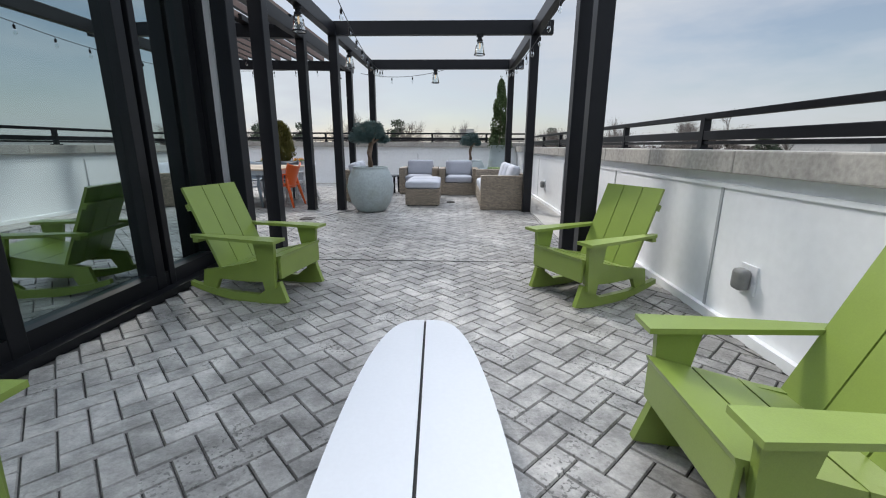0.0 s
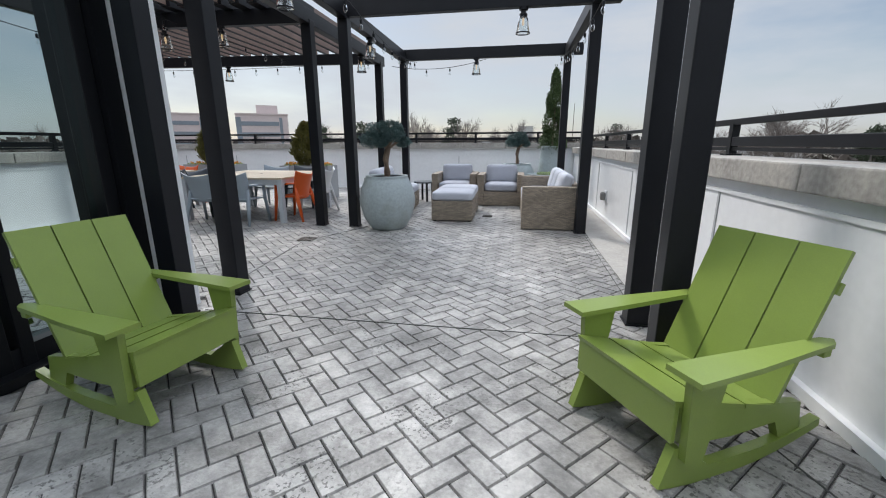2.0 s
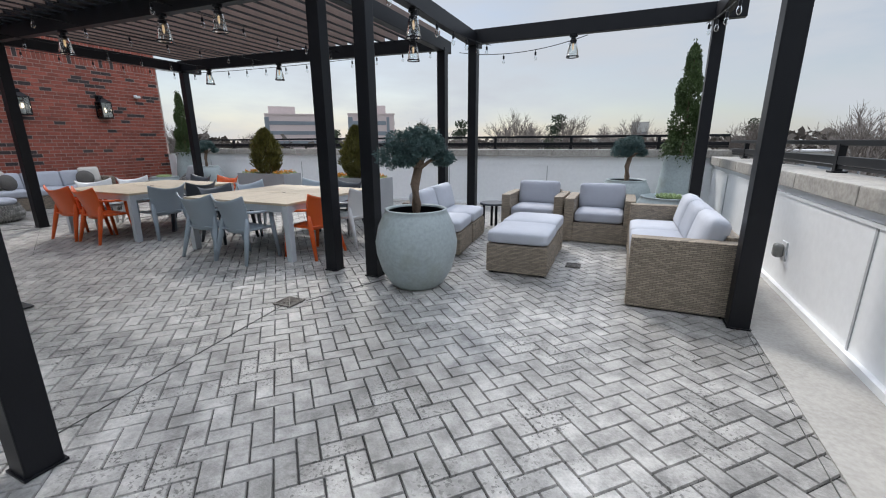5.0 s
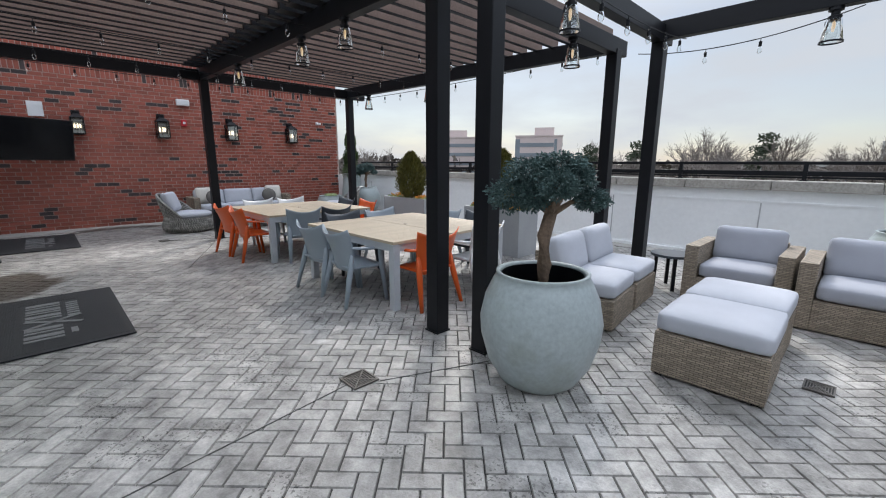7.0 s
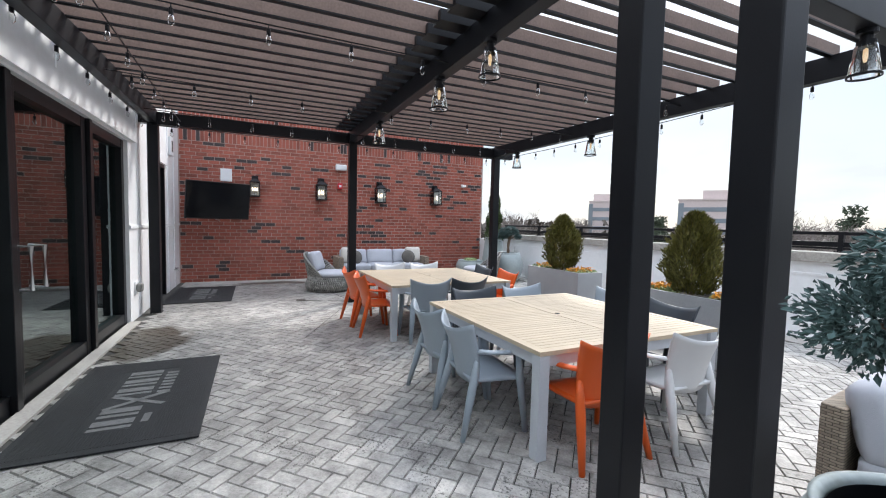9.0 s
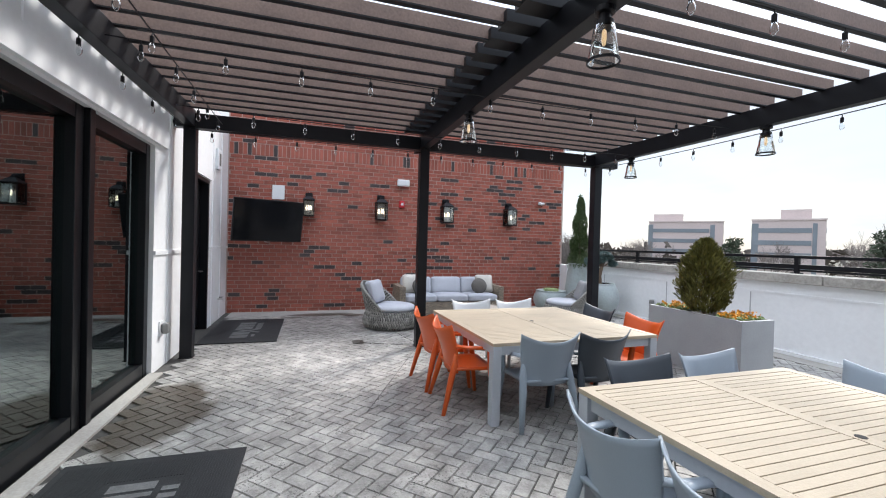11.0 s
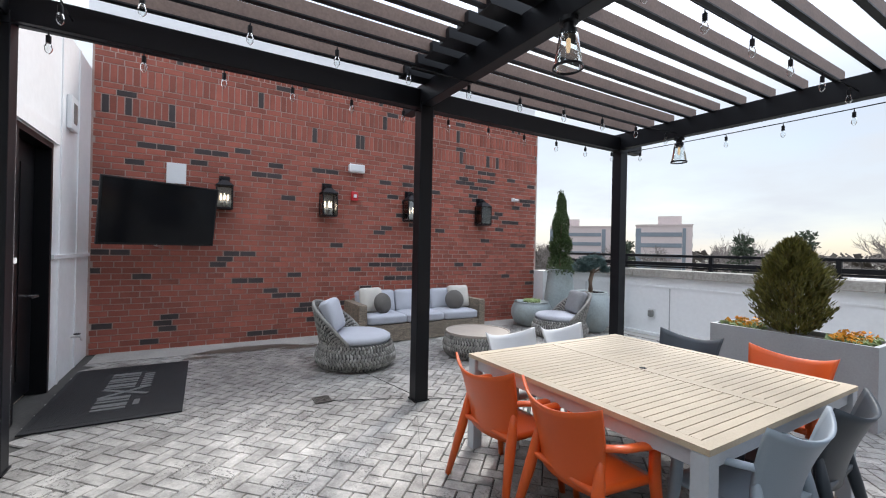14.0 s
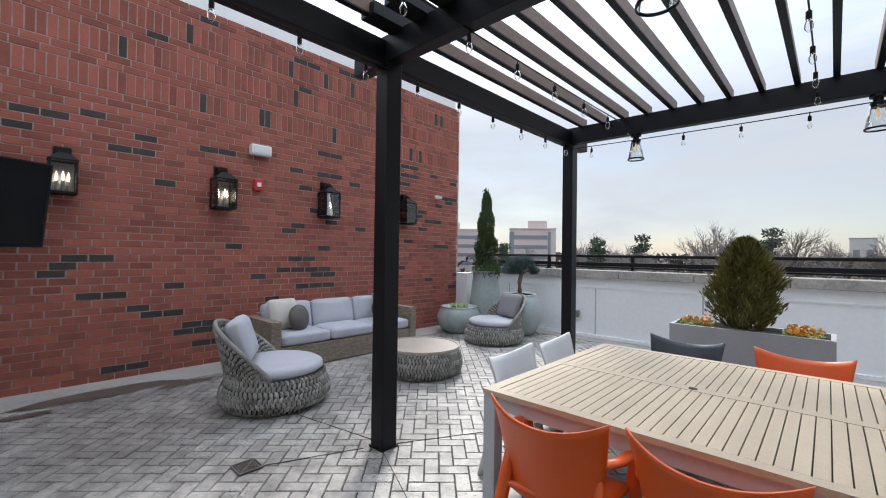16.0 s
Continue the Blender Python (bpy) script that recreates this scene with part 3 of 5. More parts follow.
part("top", boxes(((0, 0, 0.86), (0.66, 2.46, 0.04)), bevel=0.008), M_WALL_IN, cabinet)

# black service door
door = tagged(new("door_1"), "closed black door with a lever handle", "door", kind="structure")
leaf = part("door_leaf", boxes((((D_L + D_R) / 2, WALL_B - 0.16, D_H / 2), (D_R - D_L - 0.12, 0.05, D_H - 0.1)), bevel=0.004), M_FRAME, door)
for x in (D_L + 0.03, D_R - 0.03):
    part("door_frame", boxes(((x, WALL_B - 0.1, D_H / 2), (0.06, 0.2, D_H))), M_FRAME, door)
part("door_frame", boxes((((D_L + D_R) / 2, WALL_B - 0.1, D_H - 0.03), (D_R - D_L - 0.12, 0.2, 0.06))), M_FRAME, door)
for x in (-11.08, -10.62):
    part("door_panel", boxes(((x, WALL_B - 0.132, 1.32), (0.34, 0.012, 2.16)), bevel=0.004), M_FRAME, leaf)
bm = bmesh.new()
tube(bm, [(-11.2, WALL_B - 0.14, 1.05), (-11.2, WALL_B - 0.06, 1.05), (-11.06, WALL_B - 0.06, 1.05)], 0.012, 8)
box(bm, (-11.2, WALL_B - 0.135, 1.05), (0.05, 0.012, 0.16))
part("lever_handle", bm, M_STEEL, leaf, "brushed steel lever handle")


# ---- pergolas ----
PW = 0.15


def no_fall(x):
    return 0.0


def fall_a(x):
    """The slatted roof falls a little away from the brick wall."""
    return 0.07 - 0.11 * (x - X_W) / (X_E - X_W)


def pergola(label, posts_at, ybeams, xbeams, rise=no_fall):
    p = thing("pergola", (0, 0, 0), label, "pergola")
    for x, y in posts_at:
        h = 3.12 + rise(x)
        part("post", boxes(((x, y, h / 2), (PW, PW, h)), bevel=0.008), M_BLACK, p)
        part("base_plate", boxes(((x, y, 0.016), (PW + 0.02, PW + 0.02, 0.012))), M_BLACK, p)
    for x, a, b in ybeams:
        part("beam", boxes(((x, (a + b) / 2, 3.16 + rise(x)), (PW - 0.02, b - a, 0.20)), bevel=0.006), M_BLACK, p)
    for y, a, b in xbeams:
        m = (a + b) / 2
        tilt = math.atan2(rise(a) - rise(b), b - a)
        part("beam", box(bmesh.new(), (m, y, 3.19 + rise(m)), (b - a, PW - 0.03, 0.22), ry=tilt, bevel=0.006), M_BLACK, p)
    return p


perg_a = pergola("black steel pergola with a brown slatted roof over dining tables",
                 [(X_W, Y0), (X_W + 0.03, Y1 + 0.04), (X_W, Y2 + 0.03), (X_E, Y1 + 0.01), (X_E, Y2)],
                 [(X_W, Y0 - 0.3, Y2 + 0.45), (X_E, Y0 - 0.1, Y2 + 0.25)],
                 [(Y0, X_W - 0.02, X_E), (Y1 + 0.03, X_W - 0.38, X_E), (Y2, X_W - 0.06, X_E)], fall_a)
n_slat = 24
for k in range(n_slat):
    x = X_W + 0.2 + k * (X_E - X_W - 0.3) / (n_slat - 1)
    r = fall_a(x)
    for a, b in ((Y0 - 0.14, Y1 - 0.09), (Y1 + 0.09, Y2 + 0.08)):
        part("slat", boxes(((x, (a + b) / 2, 3.355 + r), (0.045, b - a, 0.112)), bevel=0.003), M_SLAT, perg_a)
        # black strip stands in for the unlit underside of the slat
        part("slat_shade_strip", boxes(((x + 0.004, (a + b) / 2, 3.295 + r), (0.05, b - a, 0.012))), M_BLACK, perg_a, "black strip standing in for the shaded slat underside")
    # deeper bracket boards along the middle beam
    part("bracket", boxes(((x, Y1, 3.33 + r), (0.16, 0.62, 0.09))), M_BLACK, perg_a)
perg_b = pergola("black steel pergola frame over the wicker seating",
                 [(-1.91, 4.97), (X_B, Y1), (X_B, Y2), (X_R - 0.05, Y0), (X_R, Y1), (X_R, Y2)],
                 [(X_B, Y0 - 0.1, Y2 + 0.25), (X_R, Y0 - 0.1, Y2 + 0.25)],
                 [(Y0, X_B - 0.1, X_R + 0.25), (Y1, X_B, X_R + 0.3), (Y2, X_B, X_R + 0.3)])
perg_c = pergola("black steel pergola frame over the rocking chairs",
                 [(X_B, -2.0), (X_R, -2.0), (-2.0, 4.43), (X_R - 0.05, 4.28)],
                 [(X_B, -2.3, 4.36), (X_R, -2.3, 4.36)],
                 [(-2.0, X_B, X_R), (4.28, X_B - 0.05, X_R + 0.05)])


# ---- lamps on the pergolas and brick wall ----
def cone_lamp(m):
    t = thing("pendant_lamp", m, "small black lamp with a clear conical glass shade under a beam", "lamp", "pergola lamps")
    bm = bmesh.new()
    lathe(bm, [(0.001, 0.0), (0.05, 0.0), (0.05, -0.025), (0.03, -0.03), (0.03, -0.06), (0.045, -0.065), (0.045, -0.10), (0.001, -0.10)], 20)
    part("socket", bm, M_BLACK, t, smooth=False)
    bm = bmesh.new()
    lathe(bm, [(0.05, -0.09), (0.075, -0.26), (0.073, -0.26), (0.048, -0.09)], 24)
    shade = part("shade", bm, M_CLEAR, t, "clear conical glass shade", smooth=True)
    bm = bmesh.new()
    lathe(bm, [(0.074, -0.255), (0.080, -0.255), (0.080, -0.268), (0.074, -0.268), (0.074, -0.255)], 24)
    part("ring", bm, M_BLACK, shade, "black metal rim")
    bm = bmesh.new()
    lathe(bm, [(0.001, -0.10), (0.011, -0.11), (0.013, -0.15), (0.008, -0.18), (0.001, -0.185)], 10)
    part("bulb", bm, M_FILAMENT, t, smooth=True)
    return t


LAMP_UP = Matrix.Diagonal((1.1, 1.1, 1.1, 1))
lamp0 = cone_lamp(pose(-4.02, Y1, 3.08 + fall_a(-4.02)) @ LAMP_UP)
for x, y in ((-5.02, Y1), (-7.25, Y1), (-8.45, Y2), (-6.35, Y2)):
    copy_thing(lamp0, pose(x, y, 3.08 + fall_a(x)) @ LAMP_UP)
for x, y in ((0.55, Y1), (-0.40, Y2), (-0.3, Y0)):
    copy_thing(lamp0, pose(x, y, 3.08) @ LAMP_UP)
copy_thing(lamp0, pose(X_E, 10.3, 3.06 + fall_a(X_E)) @ LAMP_UP)
for y in (6.46, 9.2):
    copy_thing(lamp0, pose(X_B, y, 3.06) @ LAMP_UP)


def string_lights(a, b, sag, n, loops=1):
    t = thing("string_lights", (0, 0, 0), "black cable of small clear bulbs strung between pergola beams", "string lights", "string lights")
    pts = []
    for i in range(25):
        u = i / 24
        p = Vector(a).lerp(Vector(b), u)
        p.z -= sag * 4 * u * (1 - u)
        pts.append(p)
    bm = bmesh.new()
    tube(bm, pts, 0.006, 5)
    part("cable", bm, M_BLACK, t)
    for i in range(n):
        u = (i + 0.5) / n
        p = Vector(a).lerp(Vector(b), u)
        p.z -= sag * 4 * u * (1 - u)
        bm = bmesh.new()
        lathe(bm, [(0.002, 0.0), (0.006, -0.03), (0.016, -0.035), (0.016, -0.085), (0.002, -0.086)], 8, p)
        s = part("socket", bm, M_BLACK, t)
        bm = bmesh.new()
        lathe(bm, [(0.012, -0.08), (0.024, -0.115), (0.022, -0.14), (0.008, -0.16), (0.001, -0.162)], 10, p)
        part("bulb", bm, M_CLEAR, s, "clear glass bulb", smooth=True)


string_lights((X_W + 0.1, Y0 + 0.4, 3.2), (X_E, Y0 + 0.5, 3.2), 0.04, 11)
string_lights((X_W + 0.9, Y0, 3.18), (X_W + 0.9, Y2, 3.18), 0.05, 11)
string_lights((X_W + 2.6, Y0, 3.18), (X_W + 2.6, Y2, 3.18), 0.05, 11)
string_lights((X_W + 4.6, Y0, 3.18), (X_W + 4.6, Y2, 3.18), 0.05, 10)
string_lights((X_W + 0.09, Y0, 3.10), (X_W + 0.09, Y2, 3.10), 0.02, 12)
string_lights((X_W, Y2 + 0.1, 3.12), (X_E, Y2 + 0.1, 3.12), 0.06, 12)
string_lights((X_W + 0.1, WALL_B + 0.12, 3.15), (X_E, WALL_B + 0.14, 3.2), 0.05, 9)
string_lights((X_R - 0.1, Y0, 3.05), (X_R - 0.15, Y2, 3.05), 0.28, 11)
string_lights((X_B + 0.9, 4.3, 3.05), (X_B + 0.3, Y2, 3.05), 0.3, 12)
string_lights((X_B - 0.3, Y2 + 0.1, 3.0), (X_R - 1.7, Y2 + 0.1, 3.08), 0.12, 4)
string_lights((X_B + 0.4, -2.0, 3.05), (X_B + 0.6, 4.3, 3.05), 0.25, 9)


def wall_lantern(m):
    t = thing("wall_lantern", m, "black metal wall lantern with clear panes and lit candle bulbs", "wall lamp", "lanterns on the brick wall")
    # local x points away from the wall, z up from the lantern's middle
    part("back_plate", boxes(((0.012, 0, 0.15), (0.024, 0.14, 0.32)), bevel=0.004), M_BLACK, t)
    bm = boxes(((0.045, 0, 0.255), (0.085, 0.10, 0.07)), ((0.10, 0, 0.245), (0.12, 0.03, 0.03)))
    part("arm", bm, M_BLACK, t)
    bm = bmesh.new()
    r = bmesh.ops.create_cone(bm, cap_ends=True, segments=4, radius1=0.165, radius2=0.05, depth=0.075)
    bmesh.ops.transform(bm, matrix=pose(0.13, 0, 0.195, 0, 0, 45), verts=r["verts"])
    box(bm, (0.13, 0, 0.24), (0.06, 0.06, 0.025))
    part("roof", bm, M_BLACK, t)
    for dx in (0.03, 0.23):
        for dy in (-0.1, 0.1):
            part("corner_bar", boxes(((dx, dy, 0.0), (0.016, 0.016, 0.33))), M_BLACK, t)
    for z in (-0.165, 0.155):
        for c, s in (((0.13, -0.1, z), (0.2, 0.018, 0.018)), ((0.13, 0.1, z), (0.2, 0.018, 0.018)), ((0.03, 0, z), (0.018, 0.2, 0.018)), ((0.23, 0, z), (0.018, 0.2, 0.018))):
            part("rim_bar", boxes((c, s)), M_BLACK, t)
    part("floor_plate", boxes(((0.13, 0, -0.172), (0.2, 0.2, 0.014))), M_BLACK, t)
    for c, s in (((0.23, 0, 0), (0.004, 0.18, 0.3)), ((0.13, 0.1, 0), (0.18, 0.004, 0.3)), ((0.13, -0.1, 0), (0.18, 0.004, 0.3))):
        part("pane", boxes((c, s)), M_PANE, t)
    part("reflector", boxes(((0.026, 0, -0.005), (0.004, 0.19, 0.31))), M_STEEL, t, "bright metal back plate")
    for dx, dy in ((0.10, -0.045), (0.10, 0.045), (0.165, 0.0)):
        bm = bmesh.new()
        lathe(bm, [(0.015, -0.165), (0.015, -0.05), (0.002, -0.05)], 8, (dx, dy, 0))
        c = part("candle", bm, M_OFFWHITE, t)
        bm = bmesh.new()
        lathe(bm, [(0.002, -0.05), (0.012, -0.03), (0.011, 0.01), (0.001, 0.05)], 8, (dx, dy, 0))
        part("bulb", bm, M_CANDLE, c, "lit candle bulb", smooth=True)
    return t


LANTERN_UP = Matrix.Diagonal((1.12, 1.12, 1.12, 1))
lan = wall_lantern(pose(WALL_W, 6.38, 2.40) @ LANTERN_UP)
for y in (8.04, 9.7, 11.46):
    copy_thing(lan, pose(WALL_W, y, 2.40) @ LANTERN_UP)

tv = thing("television", pose(-12.32, 5.60, 2.04, 0, 0, 27), "black flat-screen television on a wall bracket, switched off", "television")
bm = bmesh.new()
box(bm, (0, 0, 0), (0.05, 1.46, 0.88), ry=radians(9), rz=0, bevel=0.008)
part("casing", bm, M_FRAME, tv)
bm = bmesh.new()
box(bm, (0.028, 0, 0), (0.004, 1.41, 0.83), ry=radians(9), rz=0)
part("screen", bm, M_SCREEN, tv)
bm = bmesh.new()
bar(bm, (-0.03, 0, -0.1), (-0.58, 0.28, -0.2), 0.06)
box(bm, (-0.6, 0.28, -0.2), (0.03, 0.3, 0.3), rz=radians(-24))
bar(bm, (-0.05, -0.06, -0.43), (-0.5, 0.2, -0.46), 0.035)
part("bracket", bm, M_STEEL, tv)

def small_fixture(name, label, cat, m, size, material, extra=None):
    t = thing(name, m, label, cat)
    part("body", boxes(((size[0] / 2, 0, 0), size), bevel=min(size) * 0.2), material, t)
    if extra:
        c, s, mm, nm = extra
        part(nm, boxes((c, s), bevel=min(s) * 0.2), mm, t)
    return t


small_fixture("access_panel", "white square panel on the brick wall above the television", "wall panel", pose(WALL_W, 5.72, 2.72), (0.04, 0.26, 0.32), M_PLASTIC)
small_fixture("emergency_light", "white emergency light unit on the brick wall", "emergency light", pose(WALL_W, 8.58, 3.12), (0.12, 0.30, 0.16), M_PLASTIC, ((0.122, 0, 0), (0.012, 0.24, 0.1), M_OFFWHITE, "lens"))
small_fixture("fire_alarm", "red fire alarm strobe on the brick wall", "fire alarm", pose(WALL_W, 8.56, 2.6), (0.07, 0.13, 0.17), M_RED, ((0.08, 0, 0), (0.03, 0.06, 0.06), M_PLASTIC, "strobe"))
cm = small_fixture("security_camera", "small white security camera on the brick wall", "camera", pose(WALL_W, 12.42, 2.84), (0.05, 0.08, 0.08), M_PLASTIC)
bm = bmesh.new()
tube(bm, [(0.05, 0, 0), (0.10, 0, -0.01)], 0.016, 8)
tube(bm, [(0.07, 0.10, -0.01), (0.14, -0.06, -0.03)], 0.032, 12)
part("barrel", bm, M_PLASTIC, cm)
small_fixture("wall_speaker", "small white louvred box on the white wall", "vent", pose(-11.95, WALL_B, 3.17, 0, 0, 90), (0.05, 0.30, 0.40), M_PLASTIC, ((0.052, 0, 0), (0.008, 0.14, 0.24), M_GREYPL, "grille"))


def outlet(m):
    t = thing("outlet", m, "outdoor socket with a clear grey weather cover on the white wall", "socket", "outdoor sockets")
    part("plate", boxes(((0.008, 0, 0), (0.016, 0.15, 0.19)), bevel=0.004), M_PLASTIC, t)
    bm = bmesh.new()
    soft_box(bm, (0.055, 0, 0.0), (0.085, 0.10, 0.14), r=0.03, puff=0.0, n=4)
    part("cover", bm, M_GREYPL, t, "grey translucent bubble cover", smooth=True)
    return t


o1 = outlet(pose(WALL_R, 2.85, 0.40, 0, 0, 180))
copy_thing(o1, pose(WALL_R, 9.3, 0.42, 0, 0, 180))
copy_thing(o1, pose(-10.35, WALL_N, 0.45, 0, 0, -90))
copy_thing(o1, pose(-8.93, WALL_B + 0.002, 0.50, 0, 0, 90))
tap = thing("hose_tap", pose(-12.2, WALL_B, 0.42, 0, 0, 90), "small metal hose tap on the white wall", "tap")
bm = bmesh.new()
tube(bm, [(0, 0, 0), (0.09, 0, 0), (0.11, 0, -0.05)], 0.014, 8)
part("spout", bm, M_STEEL, tap)
bm = bmesh.new()
lathe(bm, [(0.002, 0.03), (0.035, 0.03), (0.035, 0.045), (0.002, 0.045)], 10, (0.06, 0, 0))
part("wheel", bm, M_DARK_IN, tap)


# ---- rocking chairs and the white oval table ----
def prism(bm, pts, lo, hi, axis="y"):
    """A flat outline pulled through a thickness: pts in x, z (axis y) or x, y (axis z)."""
    f = (lambda p, t: (p[0], t, p[1])) if axis == "y" else (lambda p, t: (p[0], p[1], t))
    a = [bm.verts.new(f(p, lo)) for p in pts]
    b = [bm.verts.new(f(p, hi)) for p in pts]
    n = len(pts)
    bm.faces.new(a)
    bm.faces.new(b[::-1])
    for i in range(n):
        bm.faces.new((a[i], b[i], b[(i + 1) % n], a[(i + 1) % n]))
    bmesh.ops.recalc_face_normals(bm, faces=bm.faces[:])
    return bm


def rocking_chair(m):
    """Faces local +x; board legs on curved plate rockers."""
    t = thing("rocking_chair", m, "lime green slatted rocking chair standing on the pavers", "rocking chair", "green rocking chairs")
    def sole(x):
        return 0.10 * ((x - 0.10) / 0.58) ** 2
    low = [(x, sole(x)) for x in [-0.48 + i * 0.88 / 14 for i in range(15)]]
    top = [(0.345, 0.195), (0.315, 0.19), (0.22, 0.125)] + [(x, sole(x) + 0.075 - 0.035 * max(0, -x) / 0.48) for x in (0.16, 0.08, 0.0, -0.08, -0.16, -0.24, -0.32, -0.40, -0.475)]
    back0, back1 = Vector((-0.16, 0, 0.255)), Vector((-0.43, 0, 0.895))
    lean = (back1 - back0).normalized()
    behind = Vector((-lean.z, 0, lean.x))
    for s in (-1, 1):
        part("rocker", prism(bmesh.new(), low + top, s * 0.268 - 0.02, s * 0.268 + 0.02), M_GREEN, t)
        rail = [(0.345, 0.375), (0.30, 0.19), (0.05, 0.172), (-0.20, 0.178), (-0.245, 0.085), (-0.365, 0.105), (-0.335, 0.245), (-0.235, 0.262)]
        part("side_rail", prism(bmesh.new(), rail, s * 0.262 - 0.018, s * 0.262 + 0.018), M_GREEN, t)
        leg = [(0.235, 0.12), (0.322, 0.15), (0.345, 0.513), (0.165, 0.513)]
        part("front_leg", prism(bmesh.new(), leg, s * 0.302 - 0.016, s * 0.302 + 0.016), M_GREEN, t)
        o = s * 0.315
        arm = [(0.395, o - 0.074), (0.395, o + 0.074), (0.10, o + 0.062), (-0.36, o - s * 0.01 + 0.03), (-0.40, o - s * 0.01), (-0.36, o - s * 0.01 - 0.03), (0.10, o - 0.062)]
        part("armrest", prism(bmesh.new(), arm, 0.514, 0.537, "z"), M_GREEN, t)
    part("back_rest_bar", boxes(((-0.335, 0, 0.495), (0.045, 0.66, 0.035)), bevel=0.004), M_GREEN, t)
    part("apron", boxes(((0.357, 0, 0.305), (0.022, 0.565, 0.17)), bevel=0.004), M_GREEN, t)
    for k in range(3):
        x0, x1 = 0.378 - 0.56 * k / 3, 0.378 - 0.56 * (k + 1) / 3 + 0.008
        z0, z1 = 0.404 - 0.138 * k / 3, 0.404 - 0.138 * (k + 1) / 3
        part("seat_slat", prism(bmesh.new(), [(x0, z0), (x1, z1), (x1 - 0.006, z1 - 0.022), (x0 - 0.006, z0 - 0.022)], -0.284, 0.284), M_GREEN, t)
    for k in (-1, 0, 1):
        q = [(p.x, p.z) for p in (back0, back1, back1 + behind * 0.022, back0 + behind * 0.022)]
        part("back_slat", prism(bmesh.new(), q, k * 0.19 - 0.091, k * 0.19 + 0.091), M_GREEN, t)
    p = back0.lerp(back1, 0.78) + behind * 0.036
    part("back_batten", box(bmesh.new(), p, (0.026, 0.575, 0.05), ry=radians(-23)), M_GREEN, t)
    return t


rk = rocking_chair(pose(-1.44, 3.58, 0, 0, 0, -11))
copy_thing(rk, pose(1.33, 3.67, 0, 0, 0, 208))
copy_thing(rk, pose(1.35, 1.52, 0, 0, 0, 179))
copy_thing(rk, pose(-1.46, 0.93, 0, 0, 0, 0))

ov = thing("oval_table", pose(0.10, 1.17, 0, 0, 0, 3), "low white oval table with a dark centre seam", "table")
for s in (-1, 1):
    pts = [(s * 0.006, -1.22)] + [(s * max(0.006, 0.295 * math.cos(a) ** 0.62), 1.22 * math.sin(a)) for a in [(-1.55 + i * 3.1 / 40) for i in range(41)]] + [(s * 0.006, 1.22)]
    part("tabletop", prism(bmesh.new(), pts, 0.245, 0.28, "z"), M_BOARD, ov)
part("seam", boxes(((0, 0, 0.258), (0.011, 2.42, 0.026))), M_GAP, ov)
for y in (-0.7, 0.7):
    part("leg", boxes(((0, y, 0.12), (0.34, 0.06, 0.246)), bevel=0.01), M_BOARD, ov)


# ---- wicker seating ----
def wicker_seat(m, width, arms, label, back=True, cushions=1, pillows=(), cat="armchair", group="", depth=0.86, fabric=None):
    """Facing local -y; origin at the middle of the footprint."""
    t = thing("wicker_sofa" if width > 1.2 else "wicker_chair", m, label, cat, group)
    w2, d2 = width / 2, depth / 2
    fabric = fabric or M_CUSH
    aw = 0.14
    inner0 = -w2 + (aw if "l" in arms else 0)
    inner1 = w2 - (aw if "r" in arms else 0)
    part("base", boxes((((inner0 + inner1) / 2, -0.02, 0.165), (inner1 - inner0, depth - 0.06, 0.29)), bevel=0.01), M_WICKER, t)
    for sx in (-1, 1):
        for sy in (-1, 1):
            part("foot", boxes(((sx * (w2 - 0.06), sy * (d2 - 0.08), 0.012), (0.05, 0.05, 0.024))), M_BLACK, t)
    for k, s in (("l", -1), ("r", 1)):
        if k in arms:
            part("armrest", boxes(((s * (w2 - aw / 2), 0, 0.345), (aw, depth, 0.65)), bevel=0.015), M_WICKER, t)
    if back:
        bm = bmesh.new()
        box(bm, ((inner0 + inner1) / 2, d2 - 0.06, 0.37), (inner1 - inner0 - 0.004, 0.11, 0.66), bevel=0.015)
        part("backrest", bm, M_WICKER, t)
    cw = (inner1 - inner0) / cushions
    for i in range(cushions):
        cx = inner0 + cw * (i + 0.5)
        bm = soft_box(bmesh.new(), (cx, -0.07, 0.395), (cw - 0.012, depth - 0.16, 0.16), r=0.05, puff=0.015)
        part("seat_cushion", bm, fabric, t, "grey seat cushion", smooth=True)
        if back:
            bm = soft_box(bmesh.new(), (cx, d2 - 0.21, 0.64), (cw - 0.015, 0.17, 0.42), r=0.06, puff=0.03, rx=radians(-14))
            part("back_cushion", bm, fabric, t, "grey back cushion", smooth=True)
    return t


wicker_seat(pose(1.07, 9.36, 0, 0, 0, -90), 2.3, "lr", "tan wicker sofa with light grey cushions beside the parapet", cushions=3, cat="sofa")
wicker_seat(pose(-0.80, 11.22, 0, 0, 0, 0), 0.98, "lr", "tan wicker armchair with blue-grey cushions", group="wicker armchairs", fabric=M_CUSH_MID)
wicker_seat(pose(0.22, 11.08, 0, 0, 0, 0), 0.98, "lr", "tan wicker armchair with blue-grey cushions", group="wicker armchairs", fabric=M_CUSH_MID)
wicker_seat(pose(-1.86, 9.55, 0, 0, 0, 97), 0.72, "", "armless tan wicker seat with light grey cushions", group="armless wicker seats", depth=0.84)
wicker_seat(pose(-1.93, 10.32, 0, 0, 0, 95), 0.72, "", "armless tan wicker seat with light grey cushions", group="armless wicker seats", depth=0.84)


